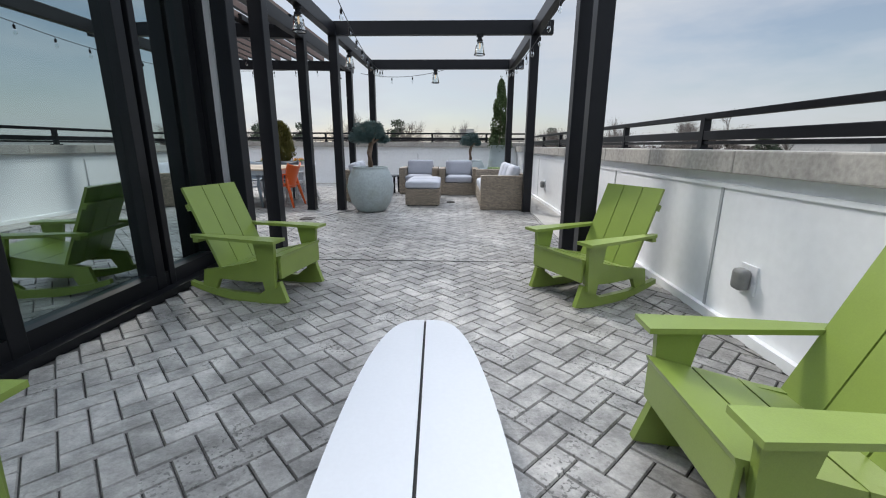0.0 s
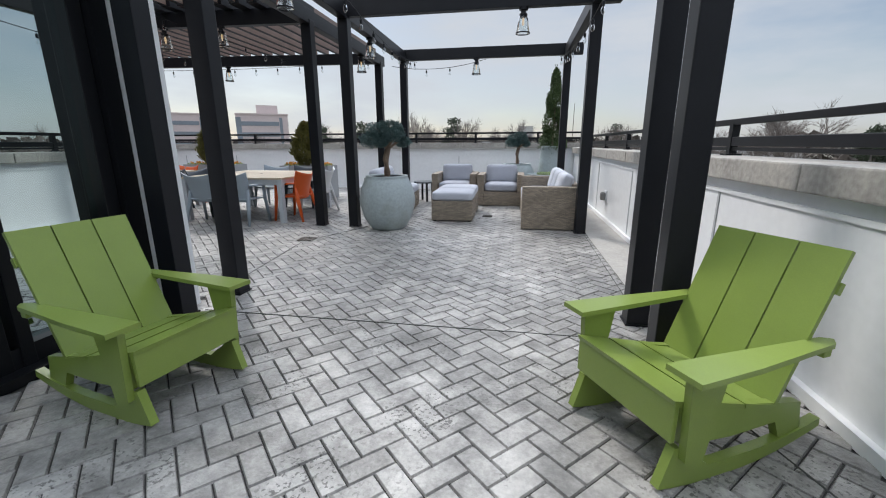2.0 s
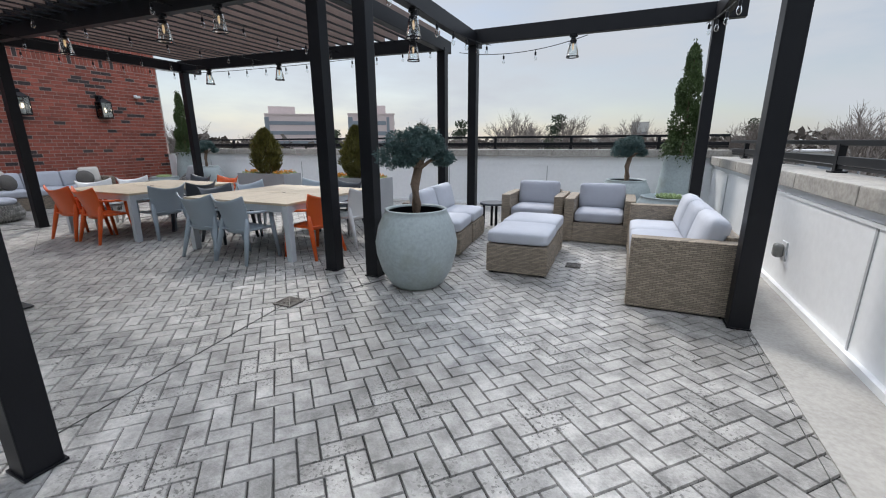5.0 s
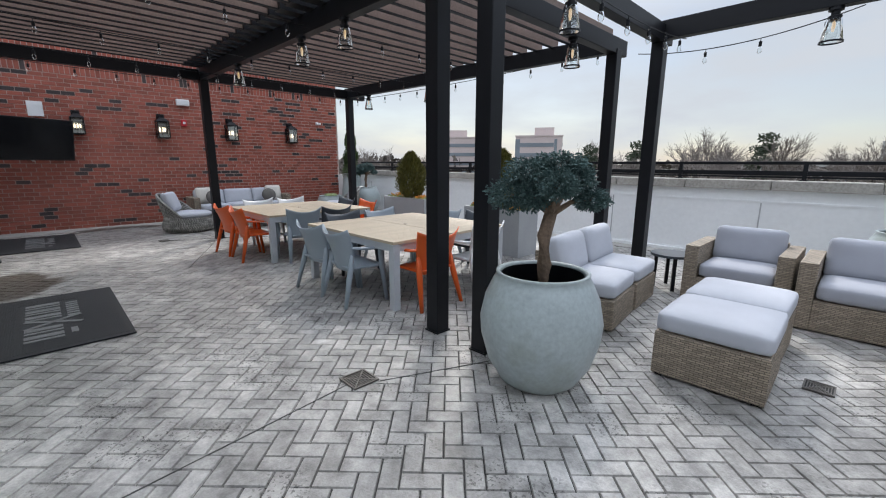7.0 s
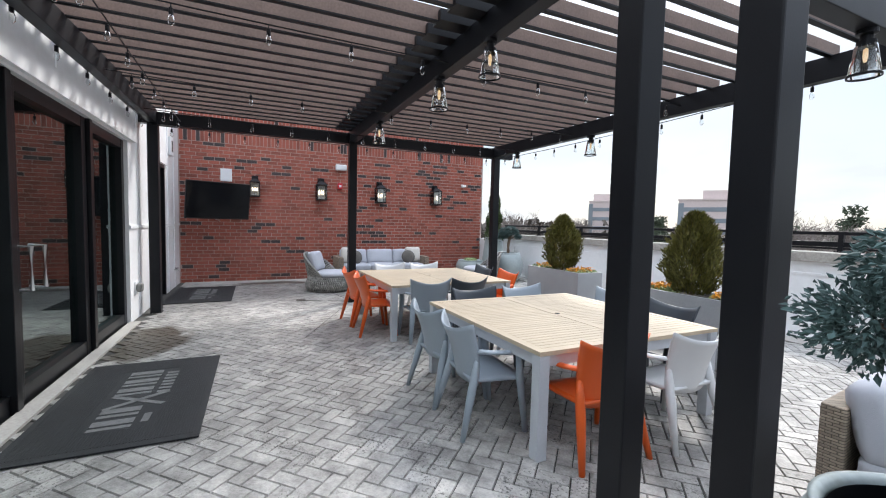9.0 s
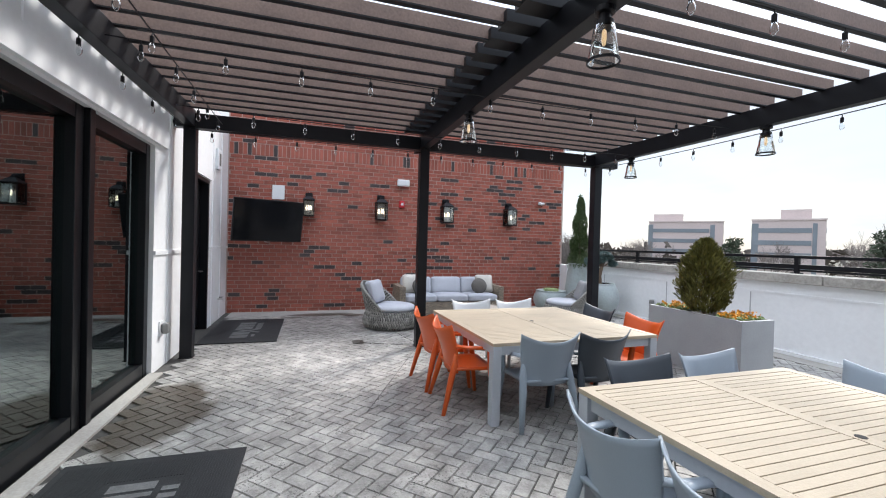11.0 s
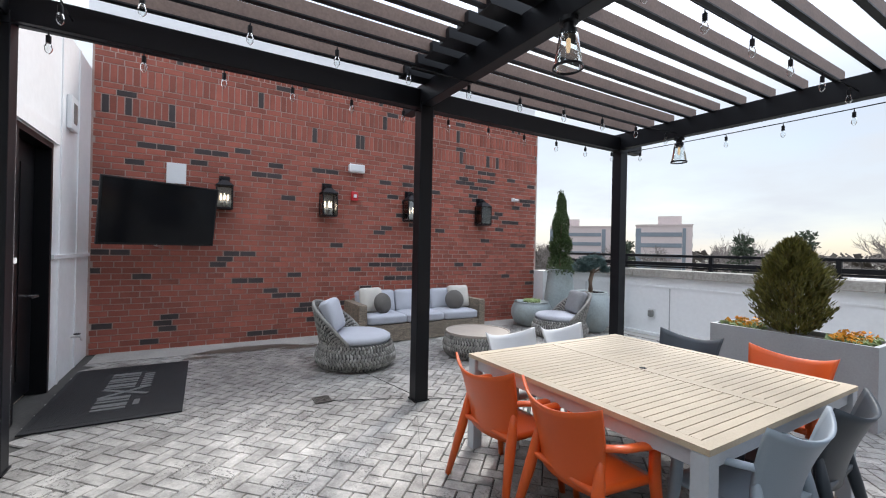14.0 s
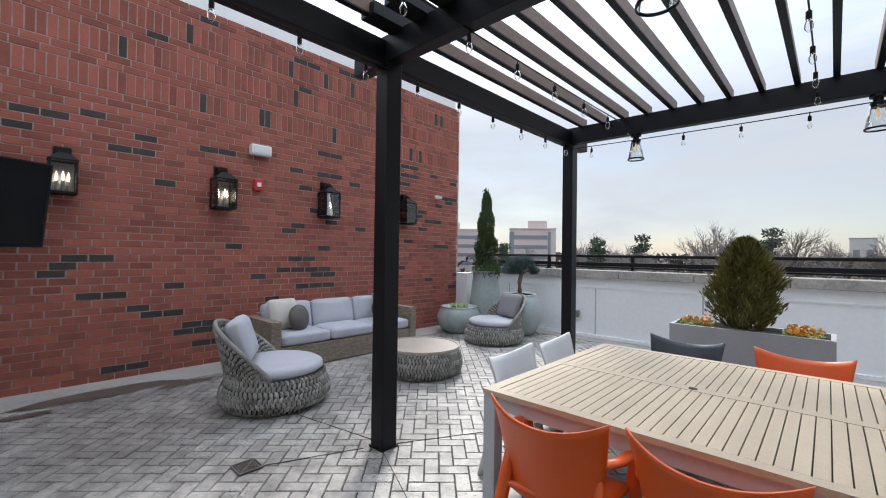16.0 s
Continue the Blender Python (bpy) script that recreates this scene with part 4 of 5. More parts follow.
def ottoman(m):
    t = thing("ottoman", m, "square tan wicker ottoman with a light grey cushion", "ottoman", "wicker ottomans")
    part("base", boxes(((0, 0, 0.19), (0.70, 0.70, 0.33)), bevel=0.01), M_WICKER, t)
    part("cushion", soft_box(bmesh.new(), (0, 0, 0.435), (0.71, 0.71, 0.15), r=0.045, puff=0.012), M_CUSH, t, "light grey cushion", smooth=True)
    for sx in (-1, 1):
        for sy in (-1, 1):
            part("foot", boxes(((sx * 0.3, sy * 0.3, 0.013), (0.05, 0.05, 0.026))), M_BLACK, t)
    return t


ot = ottoman(pose(-0.53, 9.07, 0, 0, 0, 1))
copy_thing(ot, pose(-0.55, 9.80, 0, 0, 0, 0))
sd = thing("side_table", pose(-1.55, 11.25, 0), "small round black side table", "side table")
part("tabletop", lathe(bmesh.new(), [(0.001, 0.43), (0.25, 0.43), (0.25, 0.46), (0.001, 0.46)], 28), M_DARKGREY, sd)
for k in range(4):
    a = k * math.pi / 2 + 0.5
    part("leg", bar(bmesh.new(), (0.18 * math.cos(a), 0.18 * math.sin(a), 0.43), (0.19 * math.cos(a), 0.19 * math.sin(a), 0.0), 0.04), M_BLACK, sd)


# ---- dining tables and chairs ----
def dining_table(m):
    t = thing("dining_table", m, "square dining table with a pale teak slatted top and silver-grey legs", "table", "dining tables")
    h, z = 0.94, 0.765
    part("rim", boxes(((0, -h + 0.035, z - 0.015), (2 * h, 0.07, 0.03)), ((0, h - 0.035, z - 0.015), (2 * h, 0.07, 0.03)),
                      ((-h + 0.035, 0, z - 0.015), (0.07, 2 * h - 0.14, 0.03)), ((h - 0.035, 0, z - 0.015), (0.07, 2 * h - 0.14, 0.03))), M_TEAK, t)
    part("centre_board", boxes(((0, 0, z - 0.014), (0.09, 2 * h - 0.145, 0.028))), M_TEAK, t)
    n = 30
    st = (2 * h - 0.15) / n
    for side in (-1, 1):
        lx = (h - 0.07 - 0.045) - 0.008
        for k in range(n):
            y = -h + 0.075 + st * (k + 0.5)
            part("slat", boxes(((side * (0.045 + 0.004 + lx / 2), y, z - 0.013), (lx, st - 0.0055, 0.024)), bevel=0.0015), M_TEAK, t)
    # added dark sheet that gives the slat gaps their shade
    part("gap_shade_sheet", boxes(((0, 0, z - 0.032), (2 * h - 0.12, 2 * h - 0.12, 0.008))), M_DARK_IN, t)
    for s in (-1, 1):
        part("apron", boxes(((0, s * (h - 0.045), z - 0.075), (2 * h - 0.17, 0.03, 0.085))), M_ALU, t)
        part("apron", boxes(((s * (h - 0.045), 0, z - 0.075), (0.03, 2 * h - 0.17, 0.085))), M_ALU, t)
        for r in (-1, 1):
            part("leg", boxes(((s * (h - 0.045), r * (h - 0.045), (z - 0.032) / 2), (0.085, 0.085, z - 0.032)), bevel=0.006), M_ALU, t)
    part("parasol_hole_cover", lathe(bmesh.new(), [(0.001, z + 0.002), (0.026, z + 0.002), (0.026, z - 0.01)], 16), M_GAP, t)
    return t


TA, TB = (-7.28, 8.98), (-4.23, 9.05)
dt = dining_table(pose(*TA, 0, 0, 0, 90.5))
copy_thing(dt, pose(*TB, 0, 0, 0, 90.5))


def resin_chair(m, material, label):
    """Moulded chair facing local +y: scooped back, arms, tapered splayed legs."""
    t = thing("dining_chair", m, label, "chair", "chairs round the dining tables")
    # back shell
    bm = bmesh.new()
    nu, nv = 16, 12
    def back_pt(u, v, off):
        a = (u - 0.5) * 2
        zt = 0.805 + 0.07 * abs(a) ** 2.2
        z = 0.38 + (zt - 0.38) * v
        w = 0.195 + 0.035 * math.sin(v * 2.2) + 0.04 * v ** 3
        x = a * w
        y = -0.18 - 0.05 * v - 0.09 * v * v + 0.095 * a * a * (0.55 + 0.45 * v)
        return Vector((x, y - off, z))
    g = {}
    for o in (0, 1):
        for i in range(nu + 1):
            for j in range(nv + 1):
                g[o, i, j] = bm.verts.new(back_pt(i / nu, j / nv, o * 0.018))
    for o in (0, 1):
        for i in range(nu):
            for j in range(nv):
                f = (g[o, i, j], g[o, i + 1, j], g[o, i + 1, j + 1], g[o, i, j + 1])
                bm.faces.new(f if o == 0 else f[::-1])
    for i in range(nu):
        bm.faces.new((g[0, i, nv], g[0, i + 1, nv], g[1, i + 1, nv], g[1, i, nv]))
        bm.faces.new((g[1, i, 0], g[1, i + 1, 0], g[0, i + 1, 0], g[0, i, 0]))
    for j in range(nv):
        bm.faces.new((g[0, 0, j], g[0, 0, j + 1], g[1, 0, j + 1], g[1, 0, j]))
        bm.faces.new((g[1, nu, j], g[1, nu, j + 1], g[0, nu, j + 1], g[0, nu, j]))
    bmesh.ops.recalc_face_normals(bm, faces=bm.faces[:])
    part("backrest", bm, material, t, smooth=True)
    # seat pan
    bm = bmesh.new()
    n = 10
    s = {}
    for o in (0, 1):
        for i in range(n + 1):
            for j in range(n + 1):
                a, b = (i / n - 0.5) * 2, j / n
                w = 0.215 + 0.03 * b
                z = 0.44 - 0.02 * (1 - a * a) * math.sin(b * math.pi) - 0.015 * max(0, b - 0.85) / 0.15
                s[o, i, j] = bm.verts.new((a * w, -0.20 + 0.44 * b, z - o * 0.026))
    for o in (0, 1):
        for i in range(n):
            for j in range(n):
                f = (s[o, i, j], s[o, i + 1, j], s[o, i + 1, j + 1], s[o, i, j + 1])
                bm.faces.new(f if o == 0 else f[::-1])
    edge = [(i, 0) for i in range(n)] + [(n, j) for j in range(n)] + [(i, n) for i in range(n, 0, -1)] + [(0, j) for j in range(n, 0, -1)]
    for (a, b), (c, d) in zip(edge, edge[1:] + edge[:1]):
        bm.faces.new((s[0, a, b], s[1, a, b], s[1, c, d], s[0, c, d]))
    bmesh.ops.recalc_face_normals(bm, faces=bm.faces[:])
    part("seat", bm, material, t, smooth=True)
    for sx in (-1, 1):
        bm = bmesh.new()
        tube(bm, [(sx * 0.205, -0.155, 0.60), (sx * 0.212, -0.175, 0.46), (sx * 0.222, -0.205, 0.34), (sx * 0.262, -0.29, 0.0)], [0.016, 0.031, 0.032, 0.019], 10)
        part("rear_leg", bm, material, t, smooth=True)
        bm = bmesh.new()
        tube(bm, [(sx * 0.262, 0.165, 0.635), (sx * 0.252, 0.185, 0.44), (sx * 0.27, 0.235, 0.0)], [0.027, 0.030, 0.019], 10)
        part("front_leg", bm, material, t, smooth=True)
        bm = bmesh.new()
        pts = [(sx * 0.222, -0.165, 0.665), (sx * 0.258, -0.06, 0.655), (sx * 0.272, 0.08, 0.645), (sx * 0.262, 0.19, 0.628)]
        rs = [0.026, 0.028, 0.030, 0.026]
        tube(bm, pts, rs, 8)
        for v in bm.verts:
            v.co.z = 0.645 + (v.co.z - 0.645) * 0.6
        part("armrest", bm, material, t, smooth=True)
    for c in t.children:
        for v in c.data.vertices:
            v.co.x *= 1.13
    return t


LBL = {M_ORANGE: "orange moulded resin armchair at a dining table", M_BLUEGREY: "light blue-grey moulded resin armchair at a dining table",
       M_DARKGREY: "dark grey moulded resin armchair at a dining table", M_OFFWHITE: "off-white moulded resin armchair at a dining table"}
first = {}


def put_chair(material, x, y, rz):
    m = pose(x, y, 0, 0, 0, rz)
    if material in first:
        copy_thing(first[material], m)
    else:
        first[material] = resin_chair(m, material, LBL[material])


for (cx, cy), rows in ((TA, ((M_ORANGE, -0.36, -1.0, 4), (M_ORANGE, 0.32, -0.97, -3), (M_BLUEGREY, 0.86, -0.42, 88), (M_DARKGREY, 0.88, 0.14, 94),
                             (M_DARKGREY, -0.32, 0.98, 180), (M_ORANGE, 0.46, 0.98, 178), (M_OFFWHITE, -0.92, -0.32, -90), (M_OFFWHITE, -0.92, 0.36, -88))),
                       (TB, ((M_BLUEGREY, -0.36, -0.98, 3), (M_BLUEGREY, 0.24, -0.96, -4), (M_ORANGE, 0.90, -0.44, 88), (M_OFFWHITE, 0.95, 0.33, 92),
                             (M_DARKGREY, -0.92, -0.28, -90), (M_BLUEGREY, -0.92, 0.40, -88), (M_DARKGREY, 0.3, 0.98, 180), (M_BLUEGREY, -0.42, 1.0, 182)))):
    for material, dx, dy, rz in rows:
        put_chair(material, cx + dx, cy + dy, rz)


# ---- lounge corner by the brick wall ----
lsofa = wicker_seat(pose(-12.35, 9.62, 0, 0, 0, 90), 2.55, "lr", "tan wicker sofa with light grey cushions against the brick wall", cushions=3, cat="sofa")


def pillow(m, material, label, round_one=False):
    t = thing("pillow", m, label, "pillow", "pillows on the sofa")
    if round_one:
        bm = bmesh.new()
        lathe(bm, [(0.001, -0.085), (0.10, -0.08), (0.175, -0.04), (0.19, 0.0), (0.175, 0.04), (0.10, 0.08), (0.001, 0.085)], 24)
        bmesh.ops.transform(bm, matrix=pose(0, 0, 0, 0, 90, 0), verts=bm.verts[:])
    else:
        bm = soft_box(bmesh.new(), (0, 0, 0), (0.10, 0.44, 0.44), r=0.045, puff=0.05)
    part("cover", bm, material, t, smooth=True)


pillow(pose(-12.38, 8.72, 0.70, 0, -18, 8), M_PILLOW, "cream square pillow on the wicker sofa")
pillow(pose(-12.36, 10.55, 0.70, 0, -18, -6), M_PILLOW, "cream square pillow on the wicker sofa")
pillow(pose(-12.18, 8.86, 0.655, 0, -12, 25), M_PILLOW_DARK, "taupe round pillow on the wicker sofa", True)
pillow(pose(-12.20, 10.36, 0.655, 0, -12, -15), M_PILLOW_DARK, "taupe round pillow on the wicker sofa", True)


def strands(verts, faces, prof, seg, rng, arc=(0, math.tau), tall=None):
    """Overlapping rope loops round a body of revolution, as stubby leaf-shaped lumps."""
    for j in range(len(prof) - 1):
        (r0, z0), (r1, z1) = prof[j], prof[j + 1]
        n = max(8, int((arc[1] - arc[0]) * (r0 + r1) / 2 / 0.042))
        for k in range(n):
            a = arc[0] + (arc[1] - arc[0]) * (k + 0.5 * (j % 2)) / n
            h = 1.0 if tall is None else tall(a)
            zz0, zz1 = z0 * h, z1 * h
            c = Vector((math.cos(a) * (r0 + r1) / 2, math.sin(a) * (r0 + r1) / 2, (zz0 + zz1) / 2))
            out = Vector((math.cos(a), math.sin(a), 0))
            side = Vector((-out.y, out.x, 0))
            up = (Vector((out.x * (r1 - r0), out.y * (r1 - r0), zz1 - zz0))).normalized()
            lean = (1 if j % 2 else -1) * 0.5
            ax = (up + side * lean).normalized()
            sw = ax.cross(out).normalized()
            L, W = abs(zz1 - zz0) * 0.85 + 0.006, 0.021 * rng.uniform(0.85, 1.1)
            i = len(verts)
            verts += [c - ax * L, c + sw * W, c + ax * L, c - sw * W, c + out * 0.016 - ax * L * 0.35, c + out * 0.016 + ax * L * 0.35]
            faces += [(i, i + 1, i + 4), (i + 4, i + 1, i + 5), (i + 1, i + 2, i + 5), (i + 2, i + 3, i + 5), (i + 3, i + 4, i + 5), (i + 3, i, i + 4)]


def rope_chair(m, material_back):
    """Round woven base with a wrap-round back that rises behind; faces local -y."""
    rng = random.Random(5)
    t = thing("rope_lounge_chair", m, "round lounge chair woven from grey rope with a seat cushion", "lounge chair", "rope lounge chairs")
    prof = [(0.40, 0.0), (0.455, 0.045), (0.475, 0.09), (0.48, 0.135), (0.47, 0.18), (0.45, 0.225), (0.435, 0.265), (0.43, 0.30)]
    bm = lathe(bmesh.new(), [(0.001, 0.0)] + [(r - 0.008, z) for r, z in prof] + [(0.001, 0.29)], 36)
    part("base", bm, M_ROPE_BASE, t, smooth=True)
    vs, fs = [], []
    strands(vs, fs, prof, 64, rng)
    mesh_of("weave", vs, fs, M_ROPE, t, "plaited grey rope", kind="stuff")
    # back shell: height falls from the middle of the back to the arms
    arc = (radians(0), radians(180))
    def tall(a):
        return max(0.02, math.sin(a)) ** 0.9
    bm = bmesh.new()
    g = {}
    n = 28
    for o in (0, 1):
        for i in range(n + 1):
            a = arc[0] + (arc[1] - arc[0]) * i / n
            for j in range(6):
                z = 0.29 + 0.47 * tall(a) * j / 5
                r = 0.425 + 0.10 * tall(a) * (j / 5) - o * 0.025
                g[o, i, j] = bm.verts.new((math.cos(a) * r, math.sin(a) * r, z))
    for o in (0, 1):
        for i in range(n):
            for j in range(5):
                bm.faces.new((g[o, i, j], g[o, i + 1, j], g[o, i + 1, j + 1], g[o, i, j + 1]))
    bmesh.ops.recalc_face_normals(bm, faces=bm.faces[:])
    part("back_core", bm, M_ROPE_BASE, t, smooth=True)
    vs, fs = [], []
    for face in (0, 1):
        for j in range(9):
            for k in range(34):
                a = arc[0] + (arc[1] - arc[0]) * (k + 0.5 * (j % 2)) / 34
                h = tall(a)
                if h * 0.47 < 0.06 and j > 1:
                    continue
                z = 0.30 + 0.46 * h * (j + 0.5) / 9
                r = 0.425 + 0.10 * h * (j + 0.5) / 9 - (0.028 if face else -0.003)
                c = Vector((math.cos(a) * r, math.sin(a) * r, z))
                out = Vector((math.cos(a), math.sin(a), 0)) * (-1 if face else 1)
                side = Vector((-out.y, out.x, 0))
                ax = (Vector((0, 0, 1)) + side * (0.5 if j % 2 else -0.5)).normalized()
                sw = ax.cross(out).normalized()
                L, W = 0.026 * h + 0.012, 0.02
                i = len(vs)
                vs += [c - ax * L, c + sw * W, c + ax * L, c - sw * W, c + out * 0.015 - ax * L * 0.35, c + out * 0.015 + ax * L * 0.35]
                fs += [(i, i + 1, i + 4), (i + 4, i + 1, i + 5), (i + 1, i + 2, i + 5), (i + 2, i + 3, i + 5), (i + 3, i + 4, i + 5), (i + 3, i, i + 4)]
    mesh_of("back_weave", vs, fs, M_ROPE, t, "plaited grey rope", kind="stuff")
    bm = bmesh.new()
    tube(bm, [(math.cos(a) * (0.42 + 0.10 * tall(a)), math.sin(a) * (0.42 + 0.10 * tall(a)), 0.295 + 0.47 * tall(a)) for a in [math.pi * i / 30 for i in range(31)]], 0.021, 8)
    part("rim", bm, M_ROPE, t, smooth=True)
    bm = lathe(bmesh.new(), [(0.001, 0.30), (0.39, 0.30), (0.42, 0.33), (0.415, 0.37), (0.37, 0.395), (0.001, 0.405)], 36)
    part("seat_cushion", bm, M_CUSH, t, "light grey round seat cushion", smooth=True)
    bm = soft_box(bmesh.new(), (0, 0.30, 0.60), (0.50, 0.13, 0.40), r=0.05, puff=0.02, rx=radians(-18))
    part("back_cushion", bm, material_back, t, "grey back cushion", smooth=True)
    return t


rope_chair(pose(-10.95, 7.98, 0, 0, 0, 150) @ Matrix.Diagonal((1.13, 1.13, 1.13, 1)), M_CUSH)
rope_chair(pose(-11.15, 12.12, 0, 0, 0, -22) @ Matrix.Diagonal((1.1, 1.1, 1.1, 1)), M_CUSH_DARK)
ct = thing("coffee_table", pose(-10.68, 9.86, 0) @ Matrix.Diagonal((1.06, 1.06, 1.15, 1)), "round coffee table with a woven rope body and taupe top", "coffee table")
prof = [(0.44, 0.0), (0.49, 0.05), (0.505, 0.10), (0.505, 0.15), (0.495, 0.20), (0.48, 0.25), (0.47, 0.29)]
part("body", lathe(bmesh.new(), [(0.001, 0.0)] + [(r - 0.008, z) for r, z in prof] + [(0.001, 0.285)], 36), M_ROPE_BASE, ct, smooth=True)
vs, fs = [], []
strands(vs, fs, prof, 64, random.Random(6))
mesh_of("weave", vs, fs, M_ROPE, ct, "plaited grey rope", kind="stuff")
part("tabletop", lathe(bmesh.new(), [(0.001, 0.285), (0.465, 0.285), (0.475, 0.30), (0.475, 0.325), (0.455, 0.325), (0.45, 0.315), (0.001, 0.315)], 40), M_TAN, ct)


# ---- pots and plants ----
def blob_points(c, r, n, rng, shell=0.55):
    out = []
    for _ in range(n):
        d = Vector((rng.gauss(0, 1), rng.gauss(0, 1), rng.gauss(0, 1))).normalized()
        k = (shell + (1 - shell) * rng.random()) * (1 + 0.18 * noise.noise(d * 2.3 + Vector(c)))
        out.append(Vector(c) + Vector((d.x * r[0], d.y * r[1], d.z * r[2])) * k)
    return out


OVAL = [(0.001, 0.0), (0.24, 0.0), (0.30, 0.04), (0.39, 0.18), (0.445, 0.36), (0.455, 0.48), (0.42, 0.64), (0.36, 0.76), (0.335, 0.80), (0.345, 0.815), (0.325, 0.82), (0.305, 0.80), (0.34, 0.72), (0.385, 0.60), (0.41, 0.49), (0.001, 0.50)]
LOW = [(0.001, 0.0), (0.24, 0.0), (0.33, 0.06), (0.40, 0.2), (0.405, 0.32), (0.36, 0.43), (0.335, 0.47), (0.345, 0.48), (0.32, 0.485), (0.30, 0.45), (0.001, 0.43)]
TALL = [(0.001, 0.0), (0.33, 0.0), (0.375, 0.1), (0.36, 0.4), (0.30, 0.9), (0.265, 1.22), (0.275, 1.235), (0.25, 1.24), (0.235, 1.2), (0.001, 1.16)]


def pot(m, prof, label, s=1.0):
    t = thing("plant_pot", m, label, "plant pot", "glazed pots")
    part("body", lathe(bmesh.new(), [(r * s, z * s) for r, z in prof], 48), M_POT, t, smooth=True)
    r = prof[-2][0] * s - 0.004
    z = prof[-1][1] * s + 0.004
    part("soil", lathe(bmesh.new(), [(r, z), (r * 0.6, z + 0.015), (0.001, z + 0.02)], 24), M_SOIL, t)
    if prof is OVAL:
        part("liner", lathe(bmesh.new(), [(0.404 * s, 0.53 * s), (0.378 * s, 0.60 * s), (0.333 * s, 0.72 * s), (0.299 * s, 0.797 * s)], 40), M_BLACK, t, "black plastic liner", smooth=True)
    return 0.714 * s if prof is OVAL else z + 0.01


def bonsai(x, y, z, s, seed, lean=0.15):
    rng = random.Random(seed)
    t = thing("bonsai_tree", pose(x, y, z), "small cloud-pruned conifer with blue-green needles in a pot", "tree", "pruned conifers")
    top = Vector((lean * 0.2, 0.02, 0.62 * s))
    bm = tube(bmesh.new(), [(0, 0, -0.23), (0.01, 0, 0.2 * s), (-0.01, 0.01, 0.42 * s), top], [0.068 * s, 0.06 * s, 0.056 * s, 0.05 * s], 11)
    part("trunk", bm, M_BARK, t, smooth=True)
    pads = [((-0.20, -0.20, 0.76), (0.23, 0.22, 0.16)), ((-0.10, -0.10, 0.93), (0.26, 0.24, 0.14)), ((0.07, 0.06, 1.00), (0.25, 0.24, 0.11)), ((0.18, 0.16, 0.88), (0.16, 0.16, 0.13)),
            ((0.26, 0.24, 0.72), (0.17, 0.16, 0.11)), ((-0.05, -0.12, 0.74), (0.18, 0.17, 0.13)), ((-0.16, 0.12, 0.82), (0.20, 0.19, 0.14)), ((0.16, -0.10, 0.84), (0.18, 0.18, 0.13))]
    pts = []
    for c, r in pads:
        c = Vector(c) * s
        bm = tube(bmesh.new(), [top * 0.97, top.lerp(c, 0.5) + Vector((0, 0, 0.03)), c], [0.028 * s, 0.02 * s, 0.008 * s], 6)
        part("limb", bm, M_BARK, t)
        pts.append((c, [q * s for q in r]))
    vs, fs = [], []
    for c, r in pts:
        P = blob_points(c, [q * 0.9 for q in r], 1700, rng, 0.4)
        a, b = leaves(P, 0.019 * s, rng, outward=c, stretch=1.5)
        k = len(vs)
        vs += a
        fs += [tuple(q + k for q in f) for f in b]
    mesh_of("crown", vs, fs, M_BLUE_LEAF, t, "dense blue-green needles", kind="stuff")


def thuja(x, y, z, r, h, seed):
    rng = random.Random(seed)
    t = thing("conifer_shrub", pose(x, y, z), "upright golden-green conifer shrub growing in a planter", "shrub", "conifer shrubs")
    part("trunk", tube(bmesh.new(), [(0, 0, -0.04), (0, 0, h * 0.7)], [0.03, 0.012], 7), M_BARK, t)
    P = []
    for _ in range(13000):
        u = rng.random() ** 0.8
        a = rng.random() * math.tau
        env = math.sin(min(1, (u * 0.93 + 0.07)) * math.pi) ** 0.55 * (1.10 - 0.42 * u)
        lump = 1 + 0.55 * noise.noise(Vector((math.cos(a) * 2.2, math.sin(a) * 2.2, u * 4 + seed))) + 0.42 * noise.noise(Vector((math.cos(a) * 5, math.sin(a) * 5, u * 9 + seed)))
        k = 0.86 * r * env * lump * (0.45 + 0.55 * rng.random() ** 0.5)
        P.append(Vector((math.cos(a) * k, math.sin(a) * k, 0.02 + u * h)))
    vs, fs = [], []
    for p in P:
        d = Vector((p.x, p.y, 0)).normalized() * 0.6 + Vector((rng.gauss(0, 0.35), rng.gauss(0, 0.35), 1.0))
        d.normalize()
        s = d.cross(Vector((rng.gauss(0, 1), rng.gauss(0, 1), rng.gauss(0, 0.4)))).normalized()
        L, W = 0.055 * rng.uniform(0.5, 1.9), 0.0085
        i = len(vs)
        vs += [p, p + d * L * 0.5 + s * W, p + d * L, p + d * L * 0.5 - s * W]
        fs += [(i, i + 1, i + 2, i + 3)]
    mesh_of("crown", vs, fs, M_THUJA, t, "feathery golden-green sprays", kind="stuff")


